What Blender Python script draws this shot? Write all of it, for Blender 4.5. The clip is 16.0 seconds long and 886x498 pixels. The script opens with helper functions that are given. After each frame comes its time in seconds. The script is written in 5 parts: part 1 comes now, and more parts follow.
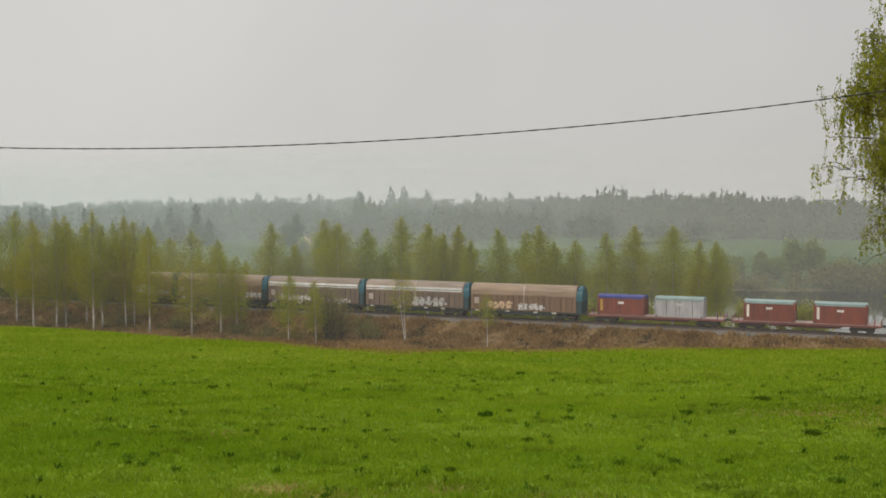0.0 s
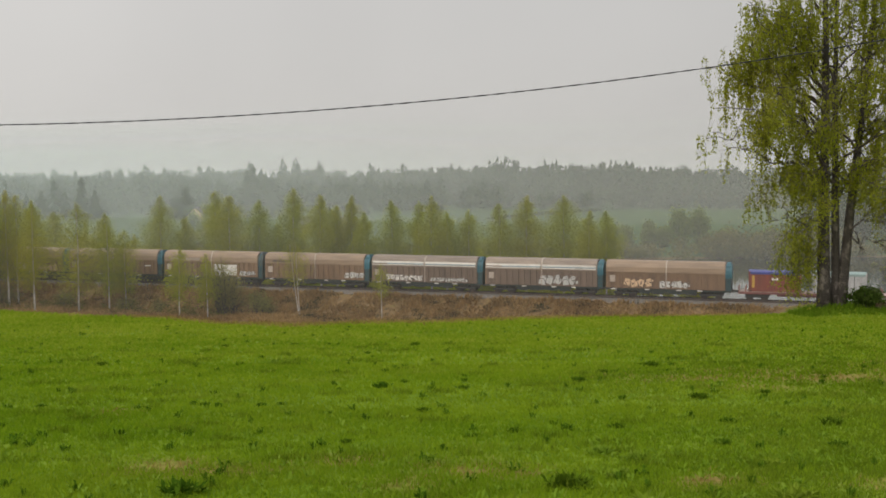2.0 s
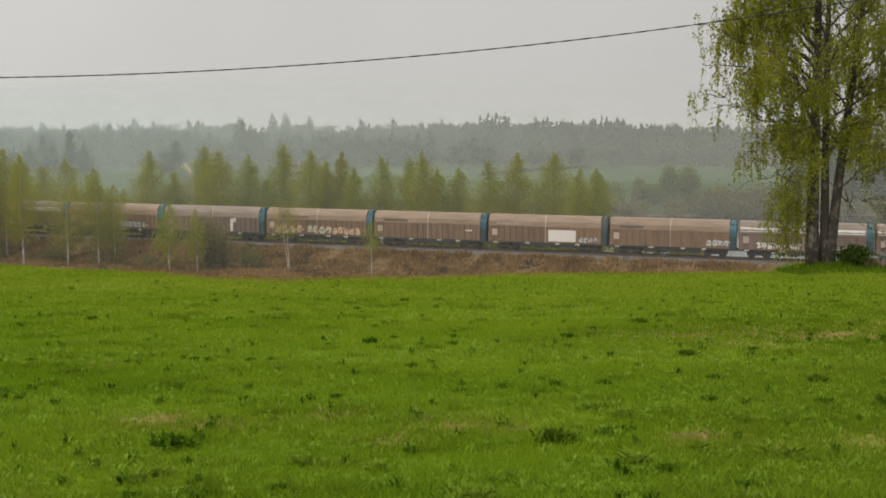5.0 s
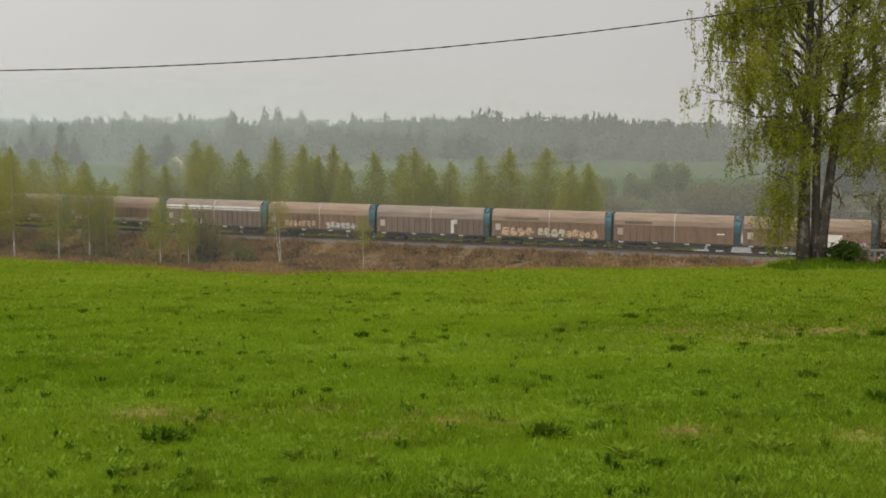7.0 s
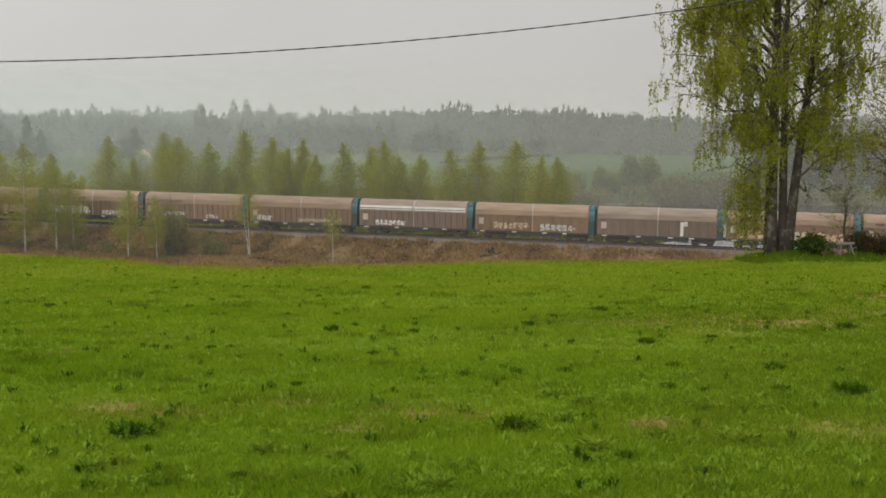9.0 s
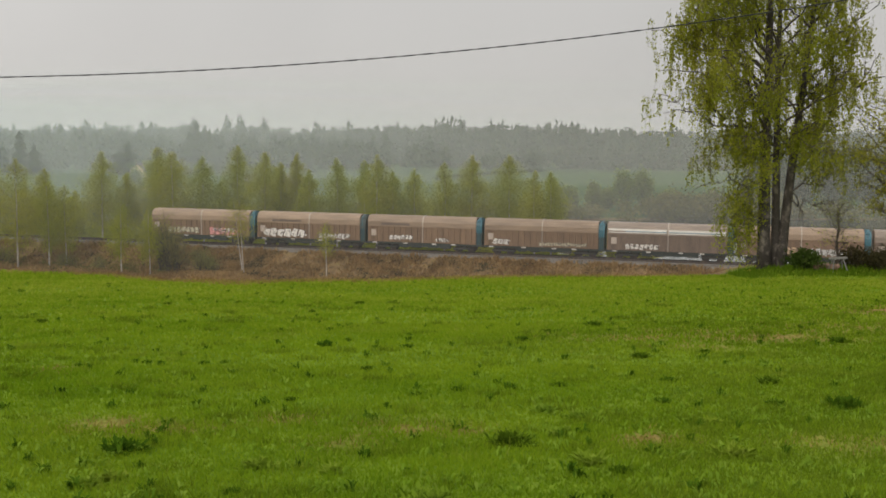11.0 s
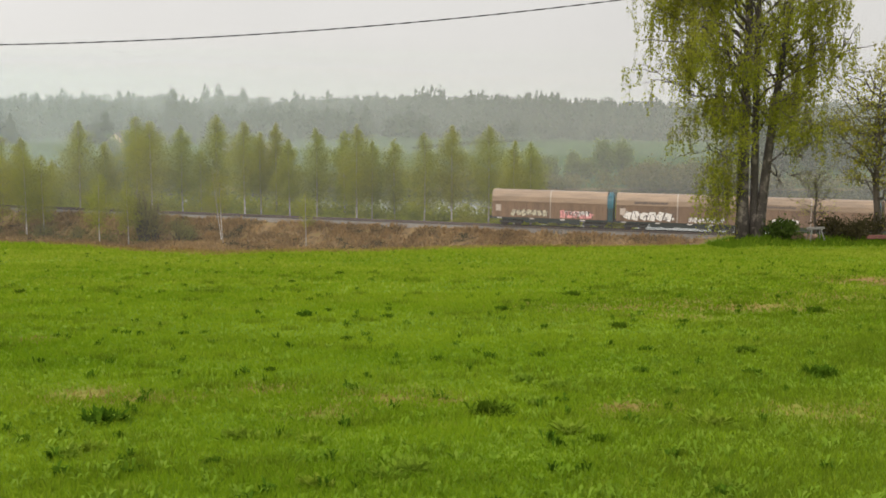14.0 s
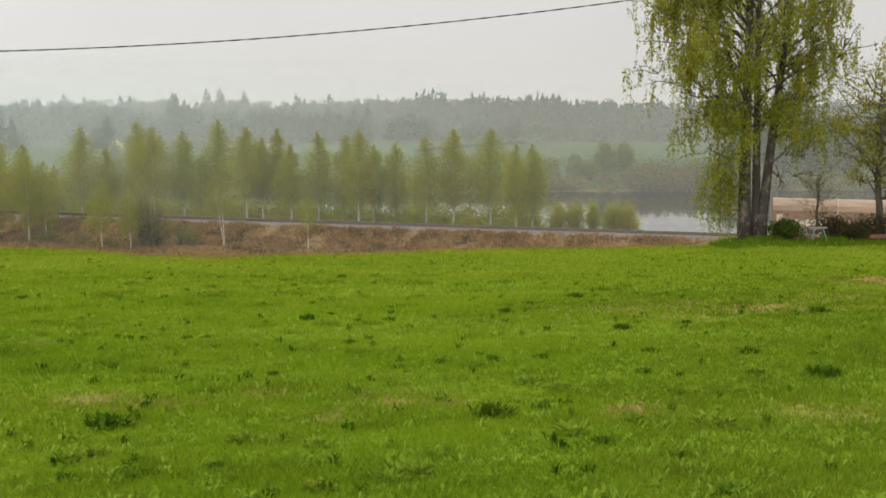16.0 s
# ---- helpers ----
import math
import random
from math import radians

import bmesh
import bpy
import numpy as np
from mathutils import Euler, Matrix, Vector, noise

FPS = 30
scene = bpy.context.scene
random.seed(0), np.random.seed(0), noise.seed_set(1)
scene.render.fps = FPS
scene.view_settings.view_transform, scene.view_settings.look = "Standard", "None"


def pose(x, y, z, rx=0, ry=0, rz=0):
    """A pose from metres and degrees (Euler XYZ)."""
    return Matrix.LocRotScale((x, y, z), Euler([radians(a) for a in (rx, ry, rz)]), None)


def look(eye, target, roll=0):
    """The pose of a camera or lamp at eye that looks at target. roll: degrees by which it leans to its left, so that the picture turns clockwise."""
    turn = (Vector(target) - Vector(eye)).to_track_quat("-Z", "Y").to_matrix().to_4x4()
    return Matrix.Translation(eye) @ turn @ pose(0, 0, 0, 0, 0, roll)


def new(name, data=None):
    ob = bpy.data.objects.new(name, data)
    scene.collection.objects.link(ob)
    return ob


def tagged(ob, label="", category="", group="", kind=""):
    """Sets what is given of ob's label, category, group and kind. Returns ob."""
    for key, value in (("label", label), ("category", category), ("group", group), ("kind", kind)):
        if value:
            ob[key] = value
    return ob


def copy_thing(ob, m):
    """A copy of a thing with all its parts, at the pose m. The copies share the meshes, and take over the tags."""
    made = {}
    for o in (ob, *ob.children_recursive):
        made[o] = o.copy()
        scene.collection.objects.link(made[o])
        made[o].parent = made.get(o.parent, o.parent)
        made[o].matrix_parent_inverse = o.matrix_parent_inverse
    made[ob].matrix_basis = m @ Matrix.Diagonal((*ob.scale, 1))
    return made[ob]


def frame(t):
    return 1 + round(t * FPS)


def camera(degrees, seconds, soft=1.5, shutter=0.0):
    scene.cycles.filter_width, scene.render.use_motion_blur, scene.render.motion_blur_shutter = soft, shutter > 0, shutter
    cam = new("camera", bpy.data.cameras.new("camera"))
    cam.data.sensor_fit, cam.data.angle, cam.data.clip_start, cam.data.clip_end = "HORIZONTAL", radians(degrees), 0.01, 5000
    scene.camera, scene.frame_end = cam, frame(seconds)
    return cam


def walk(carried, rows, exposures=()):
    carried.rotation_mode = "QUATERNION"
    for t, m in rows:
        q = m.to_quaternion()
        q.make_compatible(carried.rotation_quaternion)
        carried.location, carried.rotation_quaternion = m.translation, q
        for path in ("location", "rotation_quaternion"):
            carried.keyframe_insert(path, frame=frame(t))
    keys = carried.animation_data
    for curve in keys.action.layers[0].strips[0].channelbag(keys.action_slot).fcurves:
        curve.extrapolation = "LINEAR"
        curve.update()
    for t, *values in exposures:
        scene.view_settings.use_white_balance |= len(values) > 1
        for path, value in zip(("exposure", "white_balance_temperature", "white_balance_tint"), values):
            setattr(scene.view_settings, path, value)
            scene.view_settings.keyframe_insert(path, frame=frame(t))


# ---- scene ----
# ---------------------------------------------------------------- camera
EYE = (0.0, 0.0, 20.0)
cam = camera(42.0, 16.0, soft=1.75)
TURNS = (
    (0.0, 6.71, -2.93, 0.35), (0.5, 5.96, -2.37, 0.47), (1.0, 3.28, -3.80, 0.20), (1.5, 1.98, -3.94, 0.32),
    (2.0, 1.40, -4.39, 0.59), (2.5, 0.60, -4.99, 0.20), (3.0, 2.02, -5.22, 0.34), (3.5, 1.70, -5.81, 0.15),
    (4.0, 1.45, -6.13, 0.34), (6.5, 0.42, -6.93, -0.23), (7.0, 0.56, -6.85, -0.05), (7.5, 0.0, -7.46, 0.0),
    (8.0, 0.34, -7.50, 0.06), (8.5, -0.55, -7.39, -0.13), (9.0, -0.93, -7.18, -0.19), (11.5, -1.54, -6.38, -0.13),
    (12.0, -2.76, -6.67, -0.43), (12.5, -3.18, -6.94, -0.43), (13.0, -2.60, -7.36, -0.26), (13.5, -2.35, -7.49, -0.30),
    (14.0, -2.25, -7.91, -0.28), (14.5, -3.07, -8.15, -0.26), (15.0, -2.13, -8.41, -0.20), (15.5, -2.17, -8.41, -0.05),
    (16.0, -2.20, -7.77, 0.16))
EXPOSURES = ((0.0, 0.0), (13.6, 0.0), (14.0, 0.40), (16.0, 0.36))
walk(cam, [(t, pose(*EYE, 90 + p, r, w)) for t, w, p, r in TURNS], EXPOSURES)

# ---------------------------------------------------------------- light: a wet overcast day
world = bpy.data.worlds.new("overcast")
scene.world = world
world.use_nodes = True
wt = world.node_tree
wt.nodes.clear()


def wnode(kind, **props):
    n = wt.nodes.new(kind)
    for k, v in props.items():
        setattr(n, k, v)
    return n


SUN_EL, SUN_AZ = 33.0, 205.0
w_out = wnode("ShaderNodeOutputWorld")
w_sky = wnode("ShaderNodeTexSky", sky_type="NISHITA", sun_disc=False, sun_elevation=radians(SUN_EL),
              sun_rotation=radians(SUN_AZ), dust_density=4.0)
w_bg1 = wnode("ShaderNodeBackground")
w_bg1.inputs["Strength"].default_value = 0.008
wt.links.new(w_sky.outputs[0], w_bg1.inputs["Color"])
# cloud deck: brighter overhead than at the horizon, faintly mottled
w_tc = wnode("ShaderNodeTexCoord")
w_sep = wnode("ShaderNodeSeparateXYZ")
wt.links.new(w_tc.outputs["Generated"], w_sep.inputs[0])
w_ramp = wnode("ShaderNodeValToRGB")
el = w_ramp.color_ramp.elements
el[0].position, el[0].color = 0.0, (0.567, 0.553, 0.535, 1)
el[1].position, el[1].color = 1.0, (1.45, 1.45, 1.42, 1)
mid = w_ramp.color_ramp.elements.new(0.22)
mid.color = (0.604, 0.583, 0.562, 1)
wt.links.new(w_sep.outputs["Z"], w_ramp.inputs[0])
w_noise = wnode("ShaderNodeTexNoise")
w_noise.inputs["Scale"].default_value = 2.6
w_noise.inputs["Detail"].default_value = 5
wt.links.new(w_tc.outputs["Generated"], w_noise.inputs["Vector"])
w_map = wnode("ShaderNodeMapRange")
w_map.inputs["To Min"].default_value, w_map.inputs["To Max"].default_value = 0.86, 1.10
wt.links.new(w_noise.outputs[0], w_map.inputs[0])
# the cloud is a little thinner towards the west
w_side = wnode("ShaderNodeMapRange")
for k, v in (("From Min", -0.4), ("From Max", 0.4), ("To Min", 1.06), ("To Max", 0.90)):
    w_side.inputs[k].default_value = v
wt.links.new(w_sep.outputs["X"], w_side.inputs[0])
w_both = wnode("ShaderNodeMath", operation="MULTIPLY")
wt.links.new(w_map.outputs[0], w_both.inputs[0])
wt.links.new(w_side.outputs[0], w_both.inputs[1])
w_mul = wnode("ShaderNodeVectorMath", operation="SCALE")
wt.links.new(w_ramp.outputs[0], w_mul.inputs[0])
wt.links.new(w_both.outputs[0], w_mul.inputs["Scale"])
w_bg2 = wnode("ShaderNodeBackground")
wt.links.new(w_mul.outputs[0], w_bg2.inputs["Color"])
w_add = wnode("ShaderNodeAddShader")
wt.links.new(w_bg1.outputs[0], w_add.inputs[0])
wt.links.new(w_bg2.outputs[0], w_add.inputs[1])
wt.links.new(w_add.outputs[0], w_out.inputs["Surface"])

sun = new("sun", bpy.data.lights.new("sun", "SUN"))
sun.data.energy, sun.data.angle, sun.data.color = 1.3, radians(30), (1.0, 0.96, 0.9)
sun.matrix_world = look((0, 0, 0), (math.sin(radians(SUN_AZ)) * -math.cos(radians(SUN_EL)),
                                    math.cos(radians(SUN_AZ)) * -math.cos(radians(SUN_EL)), -math.sin(radians(SUN_EL))))


# ---------------------------------------------------------------- materials
def srgb(r, g, b):
    return tuple(((c / 255 + 0.055) / 1.055) ** 2.4 if c > 10 else c / 255 / 12.92 for c in (r, g, b))


class Nodes:
    """A small helper round one material's node tree."""

    def __init__(self, name):
        self.mat = bpy.data.materials.new(name)
        self.mat.use_nodes = True
        self.t = self.mat.node_tree
        self.bsdf = self.t.nodes["Principled BSDF"]
        self.out = self.t.nodes["Material Output"]

    def add(self, kind, **props):
        n = self.t.nodes.new(kind)
        for k, v in props.items():
            setattr(n, k, v)
        return n

    def link(self, a, b):
        self.t.links.new(a, b)

    def noise(self, scale, detail=4.0, stretch=None, rough=0.6):
        tc = self.add("ShaderNodeTexCoord")
        n = self.add("ShaderNodeTexNoise")
        n.inputs["Scale"].default_value, n.inputs["Detail"].default_value = scale, detail
        n.inputs["Roughness"].default_value = rough
        if stretch:
            mp = self.add("ShaderNodeMapping")
            mp.inputs["Scale"].default_value = stretch
            self.link(tc.outputs["Object"], mp.inputs[0])
            self.link(mp.outputs[0], n.inputs["Vector"])
        else:
            self.link(tc.outputs["Object"], n.inputs["Vector"])
        return n.outputs["Fac"]

    def ramp(self, fac, *stops):
        r = self.add("ShaderNodeValToRGB")
        e = r.color_ramp.elements
        for i, (p, c) in enumerate(stops):
            x = e[i] if i < 2 else e.new(p)
            x.position, x.color = p, (*c, 1)
        self.link(fac, r.inputs[0])
        return r.outputs[0]

    def mix(self, fac, a, b, mode="MIX"):
        m = self.add("ShaderNodeMix", data_type="RGBA", blend_type=mode)
        for sock, v in ((m.inputs[0], fac), (m.inputs[6], a), (m.inputs[7], b)):
            if isinstance(v, (int, float)):
                sock.default_value = v
            elif isinstance(v, tuple):
                sock.default_value = (*v, 1)
            else:
                self.link(v, sock)
        return m.outputs[2]

    def bump(self, fac, strength=0.4, dist=0.02):
        b = self.add("ShaderNodeBump")
        b.inputs["Strength"].default_value, b.inputs["Distance"].default_value = strength, dist
        self.link(fac, b.inputs["Height"])
        self.link(b.outputs[0], self.bsdf.inputs["Normal"])

    def done(self, color, rough=0.7, metal=0.0, spec=None):
        if isinstance(color, tuple):
            self.bsdf.inputs["Base Color"].default_value = (*color, 1)
        else:
            self.link(color, self.bsdf.inputs["Base Color"])
        self.bsdf.inputs["Roughness"].default_value = rough
        self.bsdf.inputs["Metallic"].default_value = metal
        if spec is not None:
            self.bsdf.inputs["Specular IOR Level"].default_value = spec
        return self.mat


def dirty(name, base, worn, rough=0.6, scale=1.2, streak=(1, 1, 0.25), metal=0.0, grain=14.0):
    """Painted or weathered surface: base colour, grime in soft vertical streaks, fine grain."""
    n = Nodes(name)
    big = n.noise(scale, 5, streak)
    fine = n.noise(grain, 6)
    col = n.ramp(big, (0.3, worn), (0.7, base))
    col = n.mix(0.25, col, n.ramp(fine, (0.3, tuple(c * 0.5 for c in base)), (0.7, tuple(min(1, c * 1.3) for c in base))))
    info = n.add("ShaderNodeObjectInfo")
    mr = n.add("ShaderNodeMapRange")
    mr.inputs["To Min"].default_value, mr.inputs["To Max"].default_value = 0.86, 1.12
    n.link(info.outputs["Random"], mr.inputs[0])
    hsv = n.add("ShaderNodeHueSaturation")
    n.link(col, hsv.inputs["Color"])
    n.link(mr.outputs[0], hsv.inputs["Value"])
    n.bump(fine, 0.2, 0.01)
    return n.done(hsv.outputs[0], rough, metal)


def leafy(name, dark, light, warm, trans=0.35):
    """Leaves: every leaf its own tone, light passing through."""
    n = Nodes(name)
    geo = n.add("ShaderNodeNewGeometry")
    big = n.noise(0.5, 3)
    info = n.add("ShaderNodeObjectInfo")
    col = n.ramp(geo.outputs["Random Per Island"], (0.0, dark), (0.75, light), (1.0, warm))
    col = n.mix(0.4, col, n.ramp(big, (0.35, dark), (0.65, light)))
    col = n.mix(0.25, col, n.ramp(n.noise(0.11, 4), (0.4, dark), (0.6, warm)))
    hsv = n.add("ShaderNodeHueSaturation")
    mr = n.add("ShaderNodeMapRange")
    mr.inputs["To Min"].default_value, mr.inputs["To Max"].default_value = 0.487, 0.508
    n.link(info.outputs["Random"], mr.inputs[0])
    n.link(mr.outputs[0], hsv.inputs["Hue"])
    n.link(col, hsv.inputs["Color"])
    d, t, m = n.add("ShaderNodeBsdfDiffuse"), n.add("ShaderNodeBsdfTranslucent"), n.add("ShaderNodeMixShader")
    n.link(hsv.outputs[0], d.inputs[0])
    n.link(hsv.outputs[0], t.inputs[0])
    m.inputs[0].default_value = trans
    n.link(d.outputs[0], m.inputs[1])
    n.link(t.outputs[0], m.inputs[2])
    n.link(m.outputs[0], n.out.inputs["Surface"])
    return n.mat


M = {}
# ground: meadow soil-green, valley scrub, far pasture, chosen by an attribute on the sheet
g = Nodes("ground")
att = g.add("ShaderNodeAttribute", attribute_name="cover")
sep = g.add("ShaderNodeSeparateColor")
g.link(att.outputs["Color"], sep.inputs[0])
fine, mid_n, big_n = g.noise(9, 8), g.noise(0.8, 5), g.noise(0.07, 4)
meadow = g.ramp(fine, (0.3, (0.07, 0.115, 0.007)), (0.7, (0.195, 0.28, 0.013)))
meadow = g.mix(0.45, meadow, g.ramp(mid_n, (0.35, (0.095, 0.18, 0.009)), (0.68, (0.20, 0.29, 0.02))))
soil = g.ramp(fine, (0.3, (0.13, 0.075, 0.03)), (0.55, (0.26, 0.165, 0.06)), (0.75, (0.36, 0.25, 0.10)))
scrub = g.ramp(g.noise(1.4, 7), (0.35, (0.07, 0.05, 0.022)), (0.55, (0.20, 0.125, 0.06)), (0.72, (0.15, 0.135, 0.035)))
pasture = g.mix(0.5, g.ramp(big_n, (0.3, (0.032, 0.060, 0.019)), (0.7, (0.054, 0.094, 0.027))),
                g.ramp(mid_n, (0.3, (0.032, 0.057, 0.019)), (0.7, (0.051, 0.088, 0.027))))
col = g.mix(sep.outputs[0], scrub, meadow)
col = g.mix(sep.outputs[1], col, soil)
col = g.mix(sep.outputs[2], col, pasture)
g.bump(fine, 0.6, 0.05)
M["ground"] = g.done(col, 0.95, spec=0.1)

w = Nodes("water")
w.bump(w.noise(1.6, 3, (0.4, 1.6, 1)), 0.05, 0.05)
M["water"] = w.done((0.010, 0.014, 0.013), 0.03, spec=0.32)

M["grass"] = leafy("grass", (0.10, 0.19, 0.008), (0.20, 0.32, 0.013), (0.27, 0.34, 0.024), 0.4)
M["weed"] = leafy("weed", (0.035, 0.075, 0.006), (0.075, 0.145, 0.009), (0.13, 0.21, 0.015), 0.3)
M["straw"] = leafy("straw", (0.17, 0.14, 0.035), (0.30, 0.235, 0.06), (0.40, 0.31, 0.11), 0.3)
# far blades: the paleness of a glancing view is put into the colour
M["view_paled_grass"] = leafy("view_paled_grass", (0.17, 0.255, 0.018), (0.275, 0.36, 0.03), (0.36, 0.385, 0.06), 0.4)
M["bank_grass"] = leafy("bank_grass", (0.07, 0.13, 0.008), (0.14, 0.23, 0.012), (0.2, 0.27, 0.03), 0.4)
# pale leaves; whitish highlights on leaves are put into this colour too
M["weed_pale"] = leafy("weed_pale", (0.11, 0.18, 0.012), (0.20, 0.30, 0.022), (0.30, 0.38, 0.06), 0.35)
M["dry_grass"] = leafy("dry_grass", (0.14, 0.088, 0.034), (0.35, 0.215, 0.086), (0.44, 0.31, 0.135), 0.3)
M["birch_leaf"] = leafy("birch_leaf", (0.17, 0.19, 0.016), (0.38, 0.41, 0.034), (0.48, 0.41, 0.075), 0.6)
M["young_leaf"] = leafy("young_leaf", (0.21, 0.235, 0.019), (0.36, 0.39, 0.034), (0.40, 0.34, 0.055), 0.57)
M["bush_leaf"] = leafy("bush_leaf", (0.075, 0.08, 0.022), (0.15, 0.145, 0.036), (0.20, 0.165, 0.06), 0.4)
M["far_wood"] = leafy("far_wood", (0.025, 0.042, 0.022), (0.055, 0.078, 0.034), (0.08, 0.095, 0.04), 0.3)
M["brush"] = leafy("brush", (0.03, 0.03, 0.014), (0.07, 0.065, 0.025), (0.10, 0.075, 0.04), 0.3)
M["willow"] = leafy("willow", (0.15, 0.14, 0.05), (0.27, 0.255, 0.08), (0.31, 0.27, 0.11), 0.55)
M["shrub_leaf"] = leafy("shrub_leaf", (0.03, 0.055, 0.010), (0.06, 0.10, 0.016), (0.09, 0.11, 0.03), 0.3)
M["spruce"] = leafy("spruce", (0.010, 0.022, 0.012), (0.03, 0.05, 0.025), (0.05, 0.07, 0.03), 0.1)
# leaf colour lifted towards the haze, for trees beyond the lake
M["hazed_leaf"] = leafy("hazed_leaf", (0.12, 0.165, 0.035), (0.20, 0.25, 0.055), (0.24, 0.26, 0.07), 0.5)


def birch_bark(name, pale, dark):
    n = Nodes(name)
    bands = n.noise(2.6, 7, (1.3, 1.3, 1.0))
    fine = n.noise(18, 5)
    col = n.ramp(bands, (0.52, dark), (0.66, pale), (0.8, tuple(c * 0.8 for c in pale)))
    col = n.mix(0.2, col, n.ramp(fine, (0.3, dark), (0.7, pale)))
    n.bump(fine, 0.5, 0.02)
    return n.done(col, 0.85)


M["old_bark"] = birch_bark("old_bark", (0.19, 0.16, 0.135), (0.026, 0.020, 0.016))
M["white_bark"] = birch_bark("white_bark", (0.80, 0.76, 0.70), (0.30, 0.26, 0.22))
M["limb_bark"] = dirty("limb_bark", (0.085, 0.066, 0.05), (0.045, 0.036, 0.027), 0.9, 3.0)
M["ballast"] = dirty("ballast", (0.17, 0.148, 0.125), (0.095, 0.08, 0.068), 0.95, 2.0, (1, 1, 1), grain=22)
M["rail"] = dirty("rail", (0.05, 0.035, 0.028), (0.05, 0.035, 0.03), 0.5, 3.0, metal=0.6)
M["rail_top"] = dirty("rail_top", (0.14, 0.12, 0.105), (0.08, 0.065, 0.055), 0.65, 3.0, metal=0.4)
M["sleeper"] = dirty("sleeper", (0.17, 0.16, 0.145), (0.09, 0.08, 0.07), 0.9, 2.0)
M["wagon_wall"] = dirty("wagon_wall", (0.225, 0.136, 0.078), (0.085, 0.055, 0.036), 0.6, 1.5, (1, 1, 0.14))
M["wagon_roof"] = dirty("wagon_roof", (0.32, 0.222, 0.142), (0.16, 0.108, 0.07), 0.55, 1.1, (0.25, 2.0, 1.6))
M["hoop"] = dirty("hoop", (0.50, 0.44, 0.36), (0.30, 0.25, 0.2), 0.5)
M["teal"] = dirty("teal", (0.022, 0.125, 0.165), (0.015, 0.055, 0.07), 0.5)
M["teal_dark"] = dirty("teal_dark", (0.020, 0.075, 0.092), (0.018, 0.036, 0.040), 0.55)
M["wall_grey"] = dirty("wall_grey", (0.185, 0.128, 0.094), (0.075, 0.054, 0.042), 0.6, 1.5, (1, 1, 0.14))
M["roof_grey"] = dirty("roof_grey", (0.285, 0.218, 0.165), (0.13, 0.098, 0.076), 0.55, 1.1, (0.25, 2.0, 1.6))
M["bay_grey"] = dirty("bay_grey", (0.055, 0.075, 0.07), (0.03, 0.036, 0.034), 0.65)
M["frame_dark"] = dirty("frame_dark", (0.028, 0.032, 0.032), (0.05, 0.042, 0.035), 0.7)
M["frame_green"] = dirty("frame_green", (0.030, 0.042, 0.039), (0.022, 0.026, 0.024), 0.7)
M["wheel"] = dirty("wheel", (0.05, 0.035, 0.028), (0.025, 0.02, 0.018), 0.6, metal=0.3)
M["white_paint"] = dirty("white_paint", (0.80, 0.77, 0.72), (0.62, 0.57, 0.50), 0.5)
M["blue_stripe"] = dirty("blue_stripe", (0.22, 0.34, 0.38), (0.14, 0.21, 0.24), 0.5)
M["placard"] = dirty("placard", (0.42, 0.35, 0.29), (0.28, 0.22, 0.18), 0.6)
for key, c in (("g_white", (0.74, 0.70, 0.65)), ("g_orange", (0.64, 0.44, 0.27)), ("g_red", (0.42, 0.09, 0.07)),
               ("g_pink", (0.70, 0.30, 0.29)), ("g_grey", (0.56, 0.55, 0.52)), ("g_dark", (0.07, 0.055, 0.05)), ("g_faint", (0.13, 0.095, 0.08)),
               ("g_pale", (0.55, 0.50, 0.36))):
    M[key] = dirty(key, c, tuple(x * 0.7 for x in c), 0.45, 2.0)
M["deck_red"] = dirty("deck_red", (0.20, 0.07, 0.058), (0.11, 0.045, 0.04), 0.7)
M["deck_wood"] = dirty("deck_wood", (0.40, 0.31, 0.275), (0.24, 0.17, 0.15), 0.85)
M["box_red"] = dirty("box_red", (0.23, 0.052, 0.030), (0.09, 0.03, 0.022), 0.55, 1.6)
M["box_grey"] = dirty("box_grey", (0.42, 0.42, 0.42), (0.21, 0.205, 0.20), 0.55, 1.6)
M["lid_blue"] = dirty("lid_blue", (0.045, 0.055, 0.27), (0.03, 0.04, 0.17), 0.5)
M["lid_mint"] = dirty("lid_mint", (0.23, 0.32, 0.305), (0.15, 0.21, 0.20), 0.5)
M["yellow"] = dirty("yellow", (0.55, 0.33, 0.05), (0.4, 0.24, 0.05), 0.5)
M["cable"] = Nodes("cable").done((0.018, 0.018, 0.019), 0.6)
M["post"] = dirty("post", (0.22, 0.21, 0.19), (0.13, 0.12, 0.11), 0.85)
M["brick_roof"] = dirty("brick_roof", (0.10, 0.09, 0.09), (0.07, 0.06, 0.06), 0.8)
M["house_wall"] = dirty("house_wall", (0.75, 0.62, 0.36), (0.6, 0.5, 0.3), 0.8)
M["house_white"] = dirty("house_white", (0.72, 0.70, 0.66), (0.55, 0.53, 0.5), 0.8)
M["glass"] = Nodes("glass").done((0.02, 0.025, 0.03), 0.08, spec=0.7)
M["stone"] = dirty("stone", (0.28, 0.17, 0.12), (0.14, 0.09, 0.07), 0.9, 3.0, (1, 1, 1))

